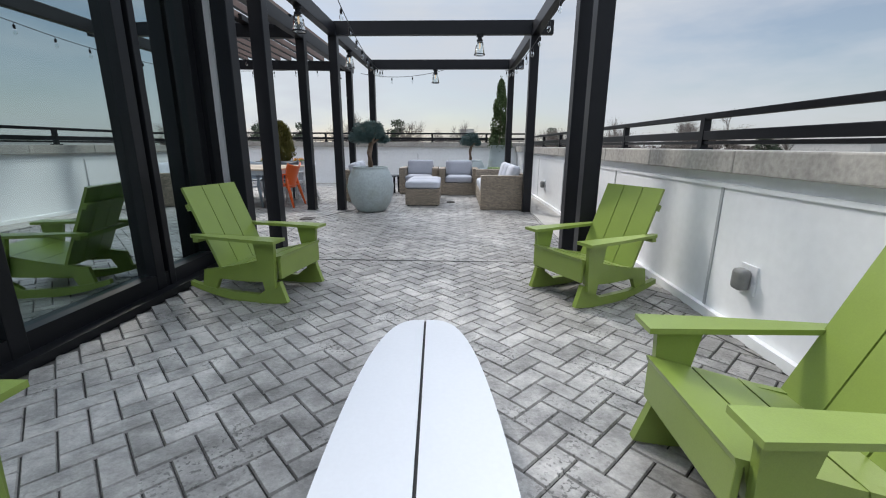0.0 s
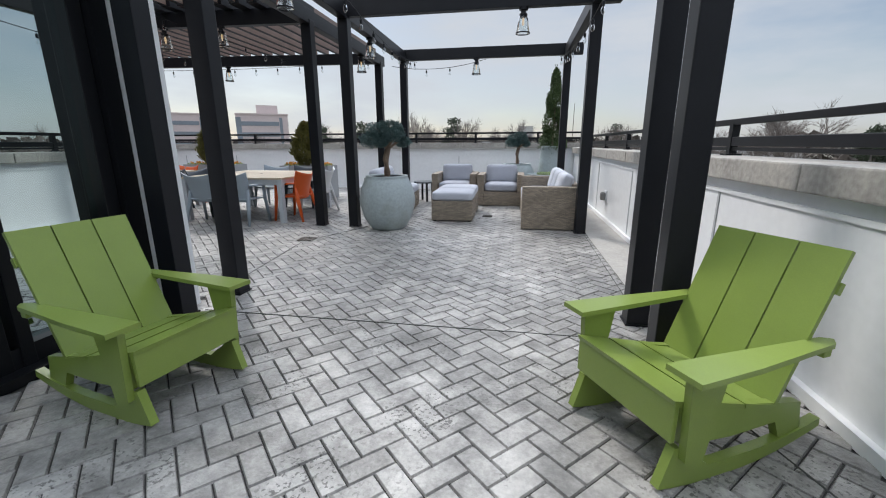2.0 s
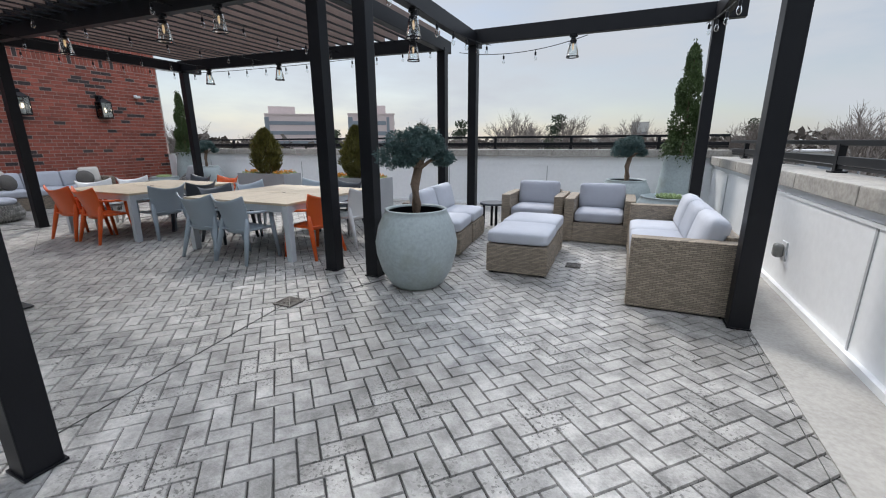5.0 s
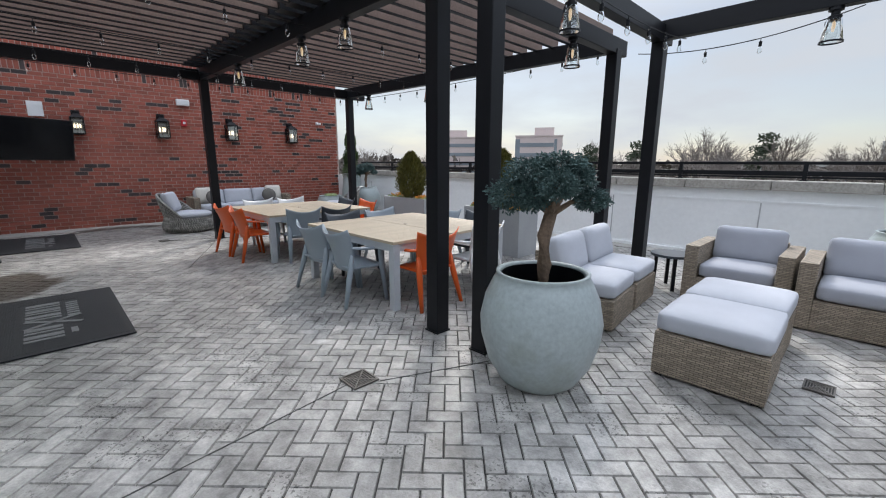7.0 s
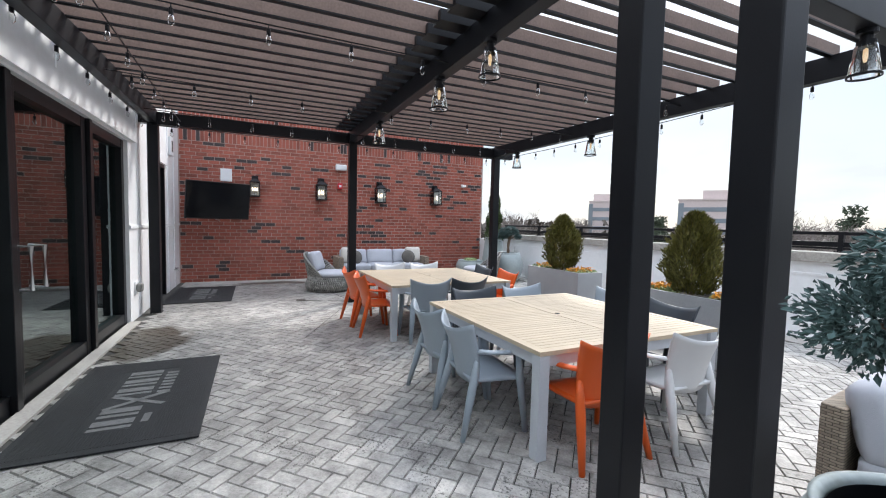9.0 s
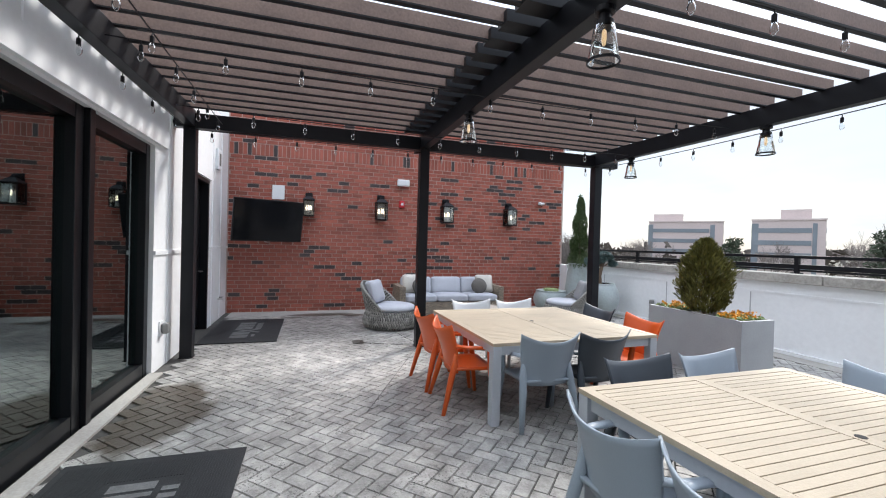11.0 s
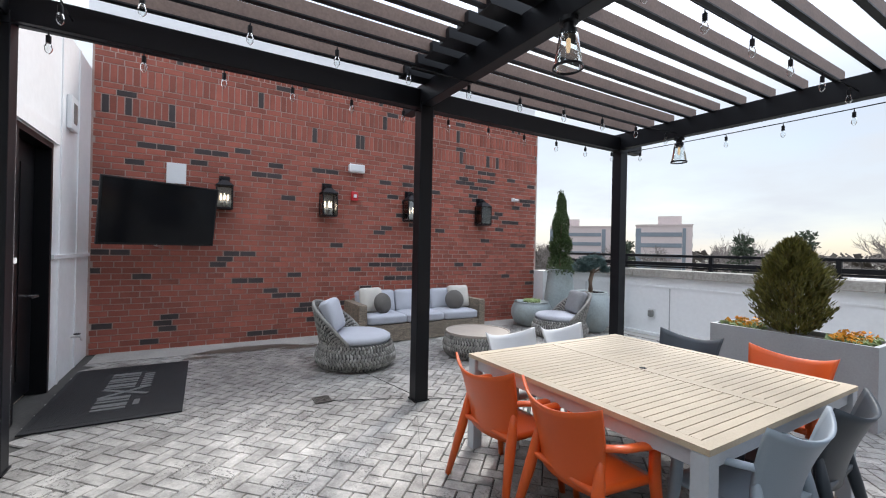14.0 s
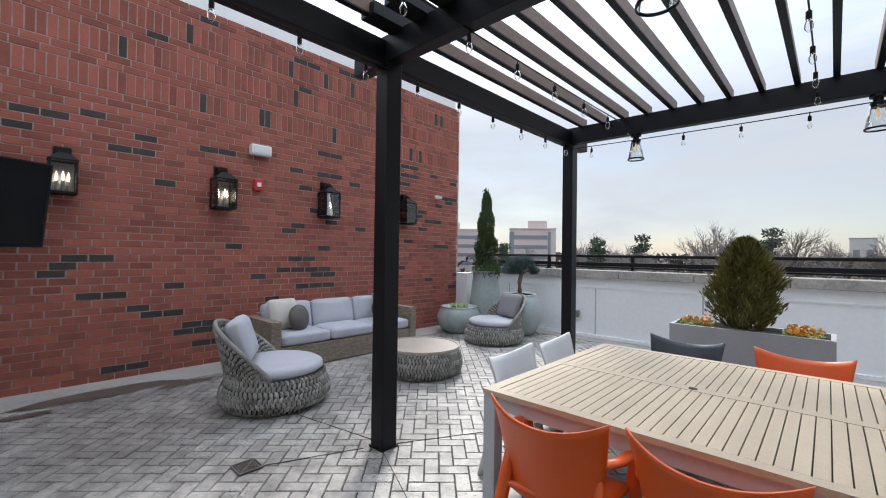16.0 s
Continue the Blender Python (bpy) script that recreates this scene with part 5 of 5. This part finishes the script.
def spiral_tree(x, y, z, h, seed, rmax=0.30):
    rng = random.Random(seed)
    t = thing("spiral_conifer", pose(x, y, z), "tall spiral-clipped conifer in a tapered pot", "tree", "spiral conifers")
    part("trunk", tube(bmesh.new(), [(0, 0, -0.03), (0.01, 0, h * 0.5), (0, 0, h * 0.97)], [0.035, 0.022, 0.006], 7), M_BARK, t)
    P = []
    turns = 2.6
    for _ in range(11000):
        u = rng.random() ** 1.15
        rr = rmax * (1 - u) ** 0.6 * (0.88 + 0.16 * math.sin(u * 22)) + 0.03
        a = u * turns * math.tau + rng.gauss(0, 1.35)
        k = rr * (0.25 + 0.75 * rng.random() ** 0.5)
        P.append(Vector((math.cos(a) * k, math.sin(a) * k, u * h + rng.gauss(0, 0.045))))
    vs, fs = leaves(P, 0.034, rng, outward=Vector((0, 0, h * 0.3)), stretch=1.3)
    mesh_of("crown", vs, fs, M_SPIRAL, t, "clipped green spiral foliage", kind="stuff")


z = pot(pose(-1.435, 8.03, 0) @ Matrix.Diagonal((0.95, 0.95, 1.02, 1)), OVAL, "large egg-shaped blue-grey pot with moss stains")
bonsai(-1.435, 8.03, z, 0.86, 3)
z = pot(pose(0.55, 12.55, 0), OVAL, "large egg-shaped blue-grey pot by the parapet")
bonsai(0.55, 12.55, z, 0.8, 4)
z = pot(pose(1.42, 12.95, 0), TALL, "tall tapered blue-grey pot in the terrace corner")
spiral_tree(1.42, 12.95, z, 1.85, 7, 0.34)
z = pot(pose(1.22, 12.0, 0), LOW, "low round blue-grey pot beside the sofa", 1.25)
def succulent(x, y, z, seed):
    rng = random.Random(seed)
    t = thing("succulent", pose(x, y, z), "pale green succulent rosettes in a low pot", "plant", "succulents")
    for k in range(7):
        a, rr = k * math.tau / 6, (0.13 if k < 6 else 0)
        c = Vector((math.cos(a) * rr, math.sin(a) * rr, 0.02))
        bm = bmesh.new()
        for j in range(14):
            b = j * 2.4
            el = 0.3 + 0.9 * j / 14
            d = Vector((math.cos(b) * math.cos(el), math.sin(b) * math.cos(el), math.sin(el)))
            tube(bm, [c, c + d * 0.05, c + d * 0.095], [0.008, 0.018, 0.003], 5)
        part("rosette", bm, M_SUCC, t)
succulent(1.22, 12.0, z, 1)
z = pot(pose(-12.15, 13.15, 0), TALL, "tall tapered blue-grey pot in the terrace corner")
spiral_tree(-12.15, 13.15, z, 1.75, 9, 0.29)
z = pot(pose(-11.25, 13.1, 0), OVAL, "large egg-shaped blue-grey pot by the parapet")
bonsai(-11.25, 13.1, z, 0.8, 11)
z = pot(pose(-12.25, 12.4, 0), LOW, "low round blue-grey pot beside the brick wall", 1.1)
succulent(-12.25, 12.4, z, 2)


def planter(x0, x1, y0, y1, h, seed):
    rng = random.Random(seed)
    cx, cy = (x0 + x1) / 2, (y0 + y1) / 2
    w, d = x1 - x0, y1 - y0
    t = thing("planter_box", pose(cx, cy, 0), "large rectangular grey planter box with flowers", "planter", "planter boxes")
    for c, size in (((0, -d / 2 + 0.02, h / 2), (w, 0.04, h)), ((0, d / 2 - 0.02, h / 2), (w, 0.04, h)),
                    ((-w / 2 + 0.02, 0, h / 2), (0.04, d - 0.08, h)), ((w / 2 - 0.02, 0, h / 2), (0.04, d - 0.08, h))):
        part("side_panel", boxes((c, size)), M_PLANTER, t)
    part("soil", boxes(((0, 0, h - 0.07), (w - 0.08, d - 0.08, 0.04))), M_SOIL, t)
    fl = thing("pansies", pose(cx, cy, h - 0.05), "orange and yellow pansies growing in the planter", "flowers", "planter flowers")
    P = [Vector((rng.choice((-1, 1)) * rng.uniform(0.32, w / 2 - 0.08), rng.uniform(-d / 2 + 0.06, d / 2 - 0.06), rng.uniform(0.0, 0.07))) for _ in range(420)]
    vs, fs = leaves(P, 0.04, rng)
    mesh_of("leaves", vs, fs, M_SUCC, fl, kind="stuff")
    P = [Vector((rng.choice((-1, 1)) * rng.uniform(0.34, w / 2 - 0.08), rng.uniform(-d / 2 + 0.05, d / 2 - 0.05), rng.uniform(0.05, 0.12))) for _ in range(150)]
    vs, fs = leaves(P, 0.05, rng, stretch=1.0)
    mesh_of("petals", vs, fs, M_FLOWER, fl, "orange and yellow petals", kind="stuff")
    thuja(cx - 0.02, cy, h - 0.04, 0.375, 1.0, seed)


planter(-8.08, -6.62, 11.50, 12.06, 0.80, 21)
planter(-5.15, -3.90, 11.20, 11.75, 0.80, 23)


# ---- mats, drains, stains and control joints ----
def door_mat(m):
    """Dark mat, 1.95 along local x, 1.15 along y, with worn grey lettering shown as plain shapes."""
    t = thing("door_mat", m, "black ribbed rubber door mat with worn grey lettering", "mat", "door mats")
    part("base", boxes(((0, 0, 0.006), (1.98, 1.16, 0.012)), bevel=0.003), M_MAT, t)
    bm = bmesh.new()
    for i in range(60):
        y = -0.53 + i * 0.018
        if abs(y) < 0.24:
            for s in (-1, 1):
                box(bm, (s * 0.8, y, 0.0135), (0.24, 0.007, 0.003))
        else:
            box(bm, (0, y, 0.0135), (1.84, 0.007, 0.003))
    part("ribs", bm, M_MAT, t)
    bm = bmesh.new()
    # a row of tall worn blocks, one crossed pair of bars among them, and a row of low blocks
    z = 0.0145
    for k in range(6):
        x = -0.58 + k * 0.225
        if k == 2:
            for a in (56, -56):
                box(bm, (x, -0.03, z), (0.50, 0.05, 0.004), rz=radians(a))
        else:
            box(bm, (x - 0.058, 0.04, z), (0.046, 0.27, 0.004))
            box(bm, (x + 0.042, 0.04, z), (0.09, 0.27, 0.004))
    for k in range(7):
        box(bm, (0.02 + k * 0.085, -0.19, z), (0.05, 0.10, 0.004))
    box(bm, (-0.52, -0.17, z), (0.16, 0.05, 0.004))
    part("lettering", bm, M_MAT_LET, t)
    return t


dm = door_mat(pose(-5.47, 5.44, 0.012, 0, 0, 180))
copy_thing(dm, pose(-11.02, 5.38, 0.012, 0, 0, 180))


def drain(m):
    t = thing("floor_drain", m, "square metal floor drain grate set in the pavers", "drain", "floor drains")
    part("tray", boxes(((0, 0, 0.006), (0.24, 0.24, 0.008))), M_GAP, t)
    bm = bmesh.new()
    for s in (-1, 1):
        box(bm, (s * 0.117, 0, 0.012), (0.014, 0.25, 0.012)), box(bm, (0, s * 0.117, 0.012), (0.22, 0.014, 0.012))
    for k in range(1, 5):
        r = 0.115 * k / 5
        for s in (-1, 1):
            box(bm, (s * r, 0, 0.012), (0.009, 2 * r, 0.008)), box(bm, (0, s * r, 0.0125), (2 * r, 0.009, 0.008))
    for a in (45, 135):
        box(bm, (0, 0, 0.013), (0.31, 0.012, 0.008), rz=radians(a))
    part("grate", bm, M_DRAIN, t)
    return t


DRAIN_SIZE = Matrix.Diagonal((0.84, 0.84, 1, 1))
dr = drain(pose(-2.32, 7.05, 0.004) @ DRAIN_SIZE)
copy_thing(dr, pose(-9.75, 7.22, 0.004) @ DRAIN_SIZE)
copy_thing(dr, pose(0.05, 9.35, 0.004) @ DRAIN_SIZE)

bm2 = bmesh.new()
for a, b in (((-2.32, 6.95), (-2.1, 5.1)), ((-1.9, 4.55), (1.4, 4.55)), ((-2.2, 7.15), (-1.4, 9.0)), ((1.5, 4.95), (1.55, 8.0)), ((1.5, 4.2), (2.06, 2.4)),
             ((-9.7, 7.3), (-9.4, 8.0)), ((-9.3, 8.1), (-6.9, 7.0)), ((-9.45, 8.15), (-11.2, 7.8)), ((-9.3, 8.2), (-8.0, 10.6))):
    d = Vector((b[0] - a[0], b[1] - a[1], 0))
    box(bm2, ((a[0] + b[0]) / 2, (a[1] + b[1]) / 2, 0.0075), (d.length, 0.002, 0.012), rz=math.atan2(d.y, d.x))
part("control_joint", bm2, M_CRACK, floor)


def stain(pts):
    bm = bmesh.new()
    for cx, cy, rx, ry in pts:
        ring = []
        for k in range(26):
            a = k * math.tau / 26
            f = 1 + 0.35 * noise.noise(Vector((math.cos(a) * 1.6 + cx, math.sin(a) * 1.6 + cy, 0.3)))
            ring.append(bm.verts.new((cx + math.cos(a) * rx * f, cy + math.sin(a) * ry * f, 0.0145)))
        bm.faces.new(ring)
    return bm


# pale edge slab along the walls
part("edge_slab", boxes(((WALL_W + 0.3, 8.9, 0.004), (0.6, 8.2, 0.02)), ((WALL_R - 0.25, 9.4, 0.006), (0.5, 8.6, 0.02)), ((-5.3, WALL_N - 0.2, 0.004), (14.5, 0.36, 0.02))), M_CONC, floor)
part("wet_patch", stain([(-12.45, 6.75, 0.17, 0.7), (-12.25, 7.5, 0.10, 0.30), (-12.15, 6.1, 0.07, 0.22)]), M_WET, floor)


# ---- distance ----
GZ = -13.0
structure("ground", boxes(((0, 0, GZ - 0.5), (5000, 5000, 1.0))), M_GROUND, "winter ground reaching to the horizon", "ground")
tower = boxes(((-5.6, 5.6, (GZ - 0.22) / 2), (16.4, 17.6, -GZ - 0.22)))
structure("building_below", tower, M_PALE_BLDG, "building under the roof terrace", "building")


def office(x, y, rz, w, d, h, name_label, pent):
    b = thing("office_building", pose(x, y, GZ, 0, 0, rz), name_label, "building", "office buildings")
    part("wall", boxes(((0, 0, h / 2), (w, d, h))), M_PINK, b)
    part("roof", boxes(((0, 0, h + 0.2), (w + 0.4, d + 0.4, 0.5)), ((pent, 0, h + 1.9), (w * 0.42, d * 0.5, 3.4))), M_PINK, b)
    n = int(h // 4)
    for k in range(n):
        z = 2.2 + k * (h - 1.5) / n
        for s in (-1, 1):
            part("window", boxes(((-w * 0.08, s * (d / 2 + 0.05), z), (w * 0.80, 0.16, 1.5))), M_OFFICE_GLASS, b)
            part("window", boxes(((s * (w / 2 + 0.05), 0, z), (0.16, d * 0.9, 1.5))), M_OFFICE_GLASS, b)
    part("window", boxes(((w * 0.36, -d / 2 - 0.06, h / 2 + 1), (w * 0.06, 0.2, h - 4))), M_OFFICE_GLASS, b)
    part("window", boxes(((-w * 0.52 + 1.2, -d / 2 - 0.06, h / 2 + 1), (1.8, 0.2, h - 4))), M_OFFICE_GLASS, b)


office(-137, 155, 44, 26, 15, 26, "pale pink office block with bands of dark windows", -6)
office(-97, 154, 33, 18, 12, 25, "pink office block with bands of dark windows", 2)


def low_building(x, y, rz, w, d, h, material):
    b = thing("low_building", pose(x, y, GZ, 0, 0, rz), "pale low flat-roofed building beyond the terrace", "building", "low buildings")
    part("wall", boxes(((0, 0, h / 2), (w, d, h))), material, b)
    part("roof", boxes(((0, 0, h + 0.15), (w + 0.6, d + 0.6, 0.4))), M_ROOF, b)
    n = int(w // 5)
    for k in range(n):
        for s in (-1, 1):
            part("window", boxes(((-w / 2 + (k + 0.5) * w / n, s * (d / 2 + 0.05), h * 0.62), (w / n * 0.5, 0.16, h * 0.22))), M_OFFICE_GLASS, b)


for r in ((120, 60, 8, 50, 18, 16.5, M_PALE_BLDG), (95, 100, 20, 36, 16, 15.5, M_PALE_BLDG), (60, 150, 0, 44, 20, 11.5, M_PALE_BLDG), (-10, 120, 3, 60, 25, 10.0, M_ROOF), (-40, 95, 5, 40, 22, 9.5, M_PALE_BLDG),
          (-70, 70, 12, 38, 20, 8.5, M_ROOF), (70, 25, 85, 40, 20, 12.2, M_PALE_BLDG), (130, 10, 90, 46, 20, 14.5, M_PALE_BLDG), (-30, 260, 0, 50, 20, 15.0, M_PALE_BLDG), (8, 430, 0, 14, 14, 30, M_PALE_BLDG)):
    low_building(*r)


def bare_tree(m, seed, h):
    rng = random.Random(seed)
    t = thing("bare_tree", m, "leafless winter tree in the distance", "tree", "bare trees")
    bm_t, vs, fs = bmesh.new(), [], []
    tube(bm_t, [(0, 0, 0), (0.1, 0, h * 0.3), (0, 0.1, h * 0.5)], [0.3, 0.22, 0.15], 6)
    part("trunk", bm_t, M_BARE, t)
    def branch(p, d, L, r, lv):
        q = p + d * L
        s = d.cross(Vector((rng.gauss(0, 1), rng.gauss(0, 1), rng.gauss(0, 1)))).normalized()
        u = d.cross(s)
        i = len(vs)
        for c, rr in ((p, r), (q, r * 0.6)):
            for k in range(3):
                a = k * math.tau / 3
                vs.append(c + (s * math.cos(a) + u * math.sin(a)) * rr)
        fs.extend([(i, i + 1, i + 4, i + 3), (i + 1, i + 2, i + 5, i + 4), (i + 2, i, i + 3, i + 5)])
        if lv:
            for _ in range(4):
                e = (d + Vector((rng.gauss(0, 0.42), rng.gauss(0, 0.42), rng.gauss(0.1, 0.3)))).normalized()
                branch(p.lerp(q, rng.uniform(0.4, 1.0)), e, L * rng.uniform(0.52, 0.8), r * 0.58, lv - 1)
    for _ in range(6):
        e = Vector((rng.gauss(0, 0.45), rng.gauss(0, 0.45), 1)).normalized()
        branch(Vector((0, 0, h * rng.uniform(0.25, 0.5))), e, h * 0.24, 0.19, 4)
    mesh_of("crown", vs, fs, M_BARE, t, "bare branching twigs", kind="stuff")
    return t


rng = random.Random(77)
kinds = [bare_tree(pose(-22, 92, GZ), 1, 22), bare_tree(pose(-12, 104, GZ), 2, 21), bare_tree(pose(44, 78, GZ), 3, 21)]
for k in range(46):
    a = radians(rng.uniform(-8, 148))
    d = rng.uniform(85, 170)
    q = kinds[k % 3]
    copy_thing(q, pose(math.cos(a) * d, math.sin(a) * d, GZ - rng.uniform(0, 4), 0, 0, rng.uniform(0, 360)))


def pine(m, seed, h):
    rng = random.Random(seed)
    t = thing("pine_tree", m, "dark evergreen pine in the distance", "tree", "pines")
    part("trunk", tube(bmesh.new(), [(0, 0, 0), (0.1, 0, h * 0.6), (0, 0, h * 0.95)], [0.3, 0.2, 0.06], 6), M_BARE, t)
    P = []
    for _ in range(26):
        u = rng.uniform(0.38, 1.0)
        c = Vector((rng.gauss(0, h * 0.11 * (1.25 - u)), rng.gauss(0, h * 0.11 * (1.25 - u)), h * u))
        P += blob_points(c, (h * 0.07, h * 0.07, h * 0.05), 60, rng)
    vs, fs = leaves(P, 0.42, rng)
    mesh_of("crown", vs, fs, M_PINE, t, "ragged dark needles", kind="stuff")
    return t


pn = [pine(pose(-16, 112, GZ), 1, 20), pine(pose(62, 88, GZ), 2, 17)]
for k in range(5):
    a = radians(rng.uniform(-8, 150))
    d = rng.uniform(95, 190)
    copy_thing(pn[k % 2], pose(math.cos(a) * d, math.sin(a) * d, GZ - rng.uniform(0, 3), 0, 0, rng.uniform(0, 360)))
# far woods all round, as one uneven belt
vs, fs = [], []
for k in range(26000):
    a = rng.uniform(0, math.tau)
    d = rng.uniform(185, 330)
    z = GZ + 18.5 * rng.random() ** 0.7 * (0.82 + 0.26 * noise.noise(Vector((math.cos(a) * 9, math.sin(a) * 9, 0))))
    p = Vector((math.cos(a) * d, math.sin(a) * d, z))
    i = len(vs)
    w = rng.uniform(1.0, 2.4)
    n1, n2 = Vector((rng.gauss(0, 1), rng.gauss(0, 1), rng.gauss(0, 1))).normalized(), Vector((rng.gauss(0, 1), rng.gauss(0, 1), rng.gauss(0, 1))).normalized()
    vs += [p + n1 * w, p + n2 * w, p - n1 * w * 0.8, p - n2 * w]
    fs += [(i, i + 1, i + 2), (i, i + 2, i + 3)]
tagged(mesh_of("far_woods", vs, fs, M_WOODS), "brown-grey winter woods along the horizon", "woods", kind="stuff")
mast = thing("radio_mast", pose(26, 210, GZ), "thin lattice mast far away", "mast")
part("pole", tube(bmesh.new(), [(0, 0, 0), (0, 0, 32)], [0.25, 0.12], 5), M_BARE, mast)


# ---- pieces: bricks and pavers ----
BL, BH = 0.244, 0.09
brick_rows = []
SOLDIER = ((3.51, 3.78), (3.96, 4.23), (4.41, 4.68))
rng = random.Random(11)
z = 0.0
while z < 4.90:
    so = next((s for s in SOLDIER if s[0] - 0.02 <= z < s[1] - 0.02), None)
    if so:
        y = 4.70
        while y < 13.10:
            brick_rows.append((y + BH / 2, z + 0.135, BH - 0.010, 0.258, rng.random() < 0.07))
            y += BH
        z += 0.27
    else:
        off = (round(z / BH) % 2) * BL / 2 + rng.uniform(-0.03, 0.03)
        y = 4.70 - off
        run = 0
        while y < 13.12:
            a, b = max(y, 4.70), min(y + BL, 13.14)
            dark = run > 0 or rng.random() < 0.075
            run = run - 1 if run > 0 else (1 if dark and rng.random() < 0.35 else 0)
            if b - a > 0.04:
                brick_rows.append(((a + b) / 2, z + BH / 2, b - a - 0.010, BH - 0.0095, dark))
            y += BL
        z += BH


def brick_geo(w, h, d=0.023, c=0.003):
    """A brick face 12 mm proud of the mortar with worn edges, in y and z."""
    v = [(0, -w / 2, -h / 2), (0, w / 2, -h / 2), (0, w / 2, h / 2), (0, -w / 2, h / 2), (d, -w / 2 + c, -h / 2 + c), (d, w / 2 - c, -h / 2 + c), (d, w / 2 - c, h / 2 - c), (d, -w / 2 + c, h / 2 - c)]
    f = [(4, 5, 6, 7), (0, 1, 5, 4), (1, 2, 6, 5), (2, 3, 7, 6), (3, 0, 4, 7)]
    return v, f


cache, rest = {}, {True: ([], []), False: ([], [])}
made = 0
face_x = WALL_W - 0.015
for y, z, w, h, dark in brick_rows:
    near = 0.7 < z < 2.1 and 5.0 < y < 11.5 and made < 300
    tilt = rng.uniform(-0.002, 0.002)
    if near:
        key = (round(w, 2), round(h, 2), dark)
        if key not in cache:
            me = bpy.data.meshes.new("brick")
            v, f = brick_geo(*key[:2])
            me.from_pydata(v, [], f)
            me.materials.append(M_BRICK_DARK if dark else M_BRICK)
            cache[key] = me
        b = new("brick", cache[key])
        b.location = (face_x + tilt, y, z)
        b.parent = wall_w
        made += 1
    else:
        vs, fs = rest[dark]
        v, f = brick_geo(w, h)
        i = len(vs)
        vs += [(face_x + tilt + p[0], y + p[1], z + p[2]) for p in v]
        fs += [tuple(q + i for q in g) for g in f]
for dark in (False, True):
    mesh_of("bricks", *rest[dark], M_BRICK_DARK if dark else M_BRICK, wall_w, "charcoal bricks" if dark else "red bricks", kind="stuff")

# herringbone pavers at 45 degrees
PL, PB = 0.218, 0.109
c45 = math.sqrt(0.5)


def paver_geo(lx, ly, j=0.0028, c=0.0045, d=0.011):
    a, b = lx / 2 - j, ly / 2 - j
    v = [(-a, -b, -0.012), (a, -b, -0.012), (a, b, -0.012), (-a, b, -0.012), (-a + c, -b + c, 0), (a - c, -b + c, 0), (a - c, b - c, 0), (-a + c, b - c, 0)]
    return [(x * c45 - y * c45, x * c45 + y * c45, z) for x, y, z in v], [(4, 5, 6, 7), (0, 1, 5, 4), (1, 2, 6, 5), (2, 3, 7, 6), (3, 0, 4, 7)]


geo = {True: paver_geo(PL, PB), False: paver_geo(PB, PL)}
pm = {}
for k in geo:
    me = bpy.data.meshes.new("paver")
    me.from_pydata(geo[k][0], [], geo[k][1])
    me.materials.append(M_PAVER)
    pm[k] = me


def on_floor(x, y):
    if not (-12.45 < x < 2.03 and -2.9 < y < 13.45):
        return False
    if x > 1.83 and y > 7.5:
        return False
    return y > WALL_B + 0.14 or x > WALL_A + 0.16


vs, fs, n_obj = [], [], 0
U = 150
for i in range(-U, U):
    for jj in range(-U, U):
        # herringbone cell: in each row of units a flat piece covers two, an upright one covers two rows
        k = (i - jj) % 4
        if k == 0:
            u, v, flat = i + 1.0, jj + 0.5, True
        elif k == 2:
            u, v, flat = i + 0.5, jj + 0.0, False
        else:
            continue
        u, v = u * PB, v * PB
        x, y = u * c45 - v * c45 - 5.0, u * c45 + v * c45 + 6.0
        if not on_floor(x, y):
            continue
        z = 0.0065 + rng.uniform(-0.0018, 0.0018)
        if n_obj < 300 and -2.0 < x < 0.6 and 5.6 < y < 7.9:
            p = new("paver", pm[flat])
            p.location = (x, y, z)
            p.parent = floor
            n_obj += 1
        else:
            g = geo[flat]
            b = len(vs)
            vs += [(x + q[0], y + q[1], z + q[2]) for q in g[0]]
            fs += [tuple(q + b for q in f) for f in g[1]]
mesh_of("pavers", vs, fs, M_PAVER, floor, "grey stamped herringbone pavers", kind="stuff")
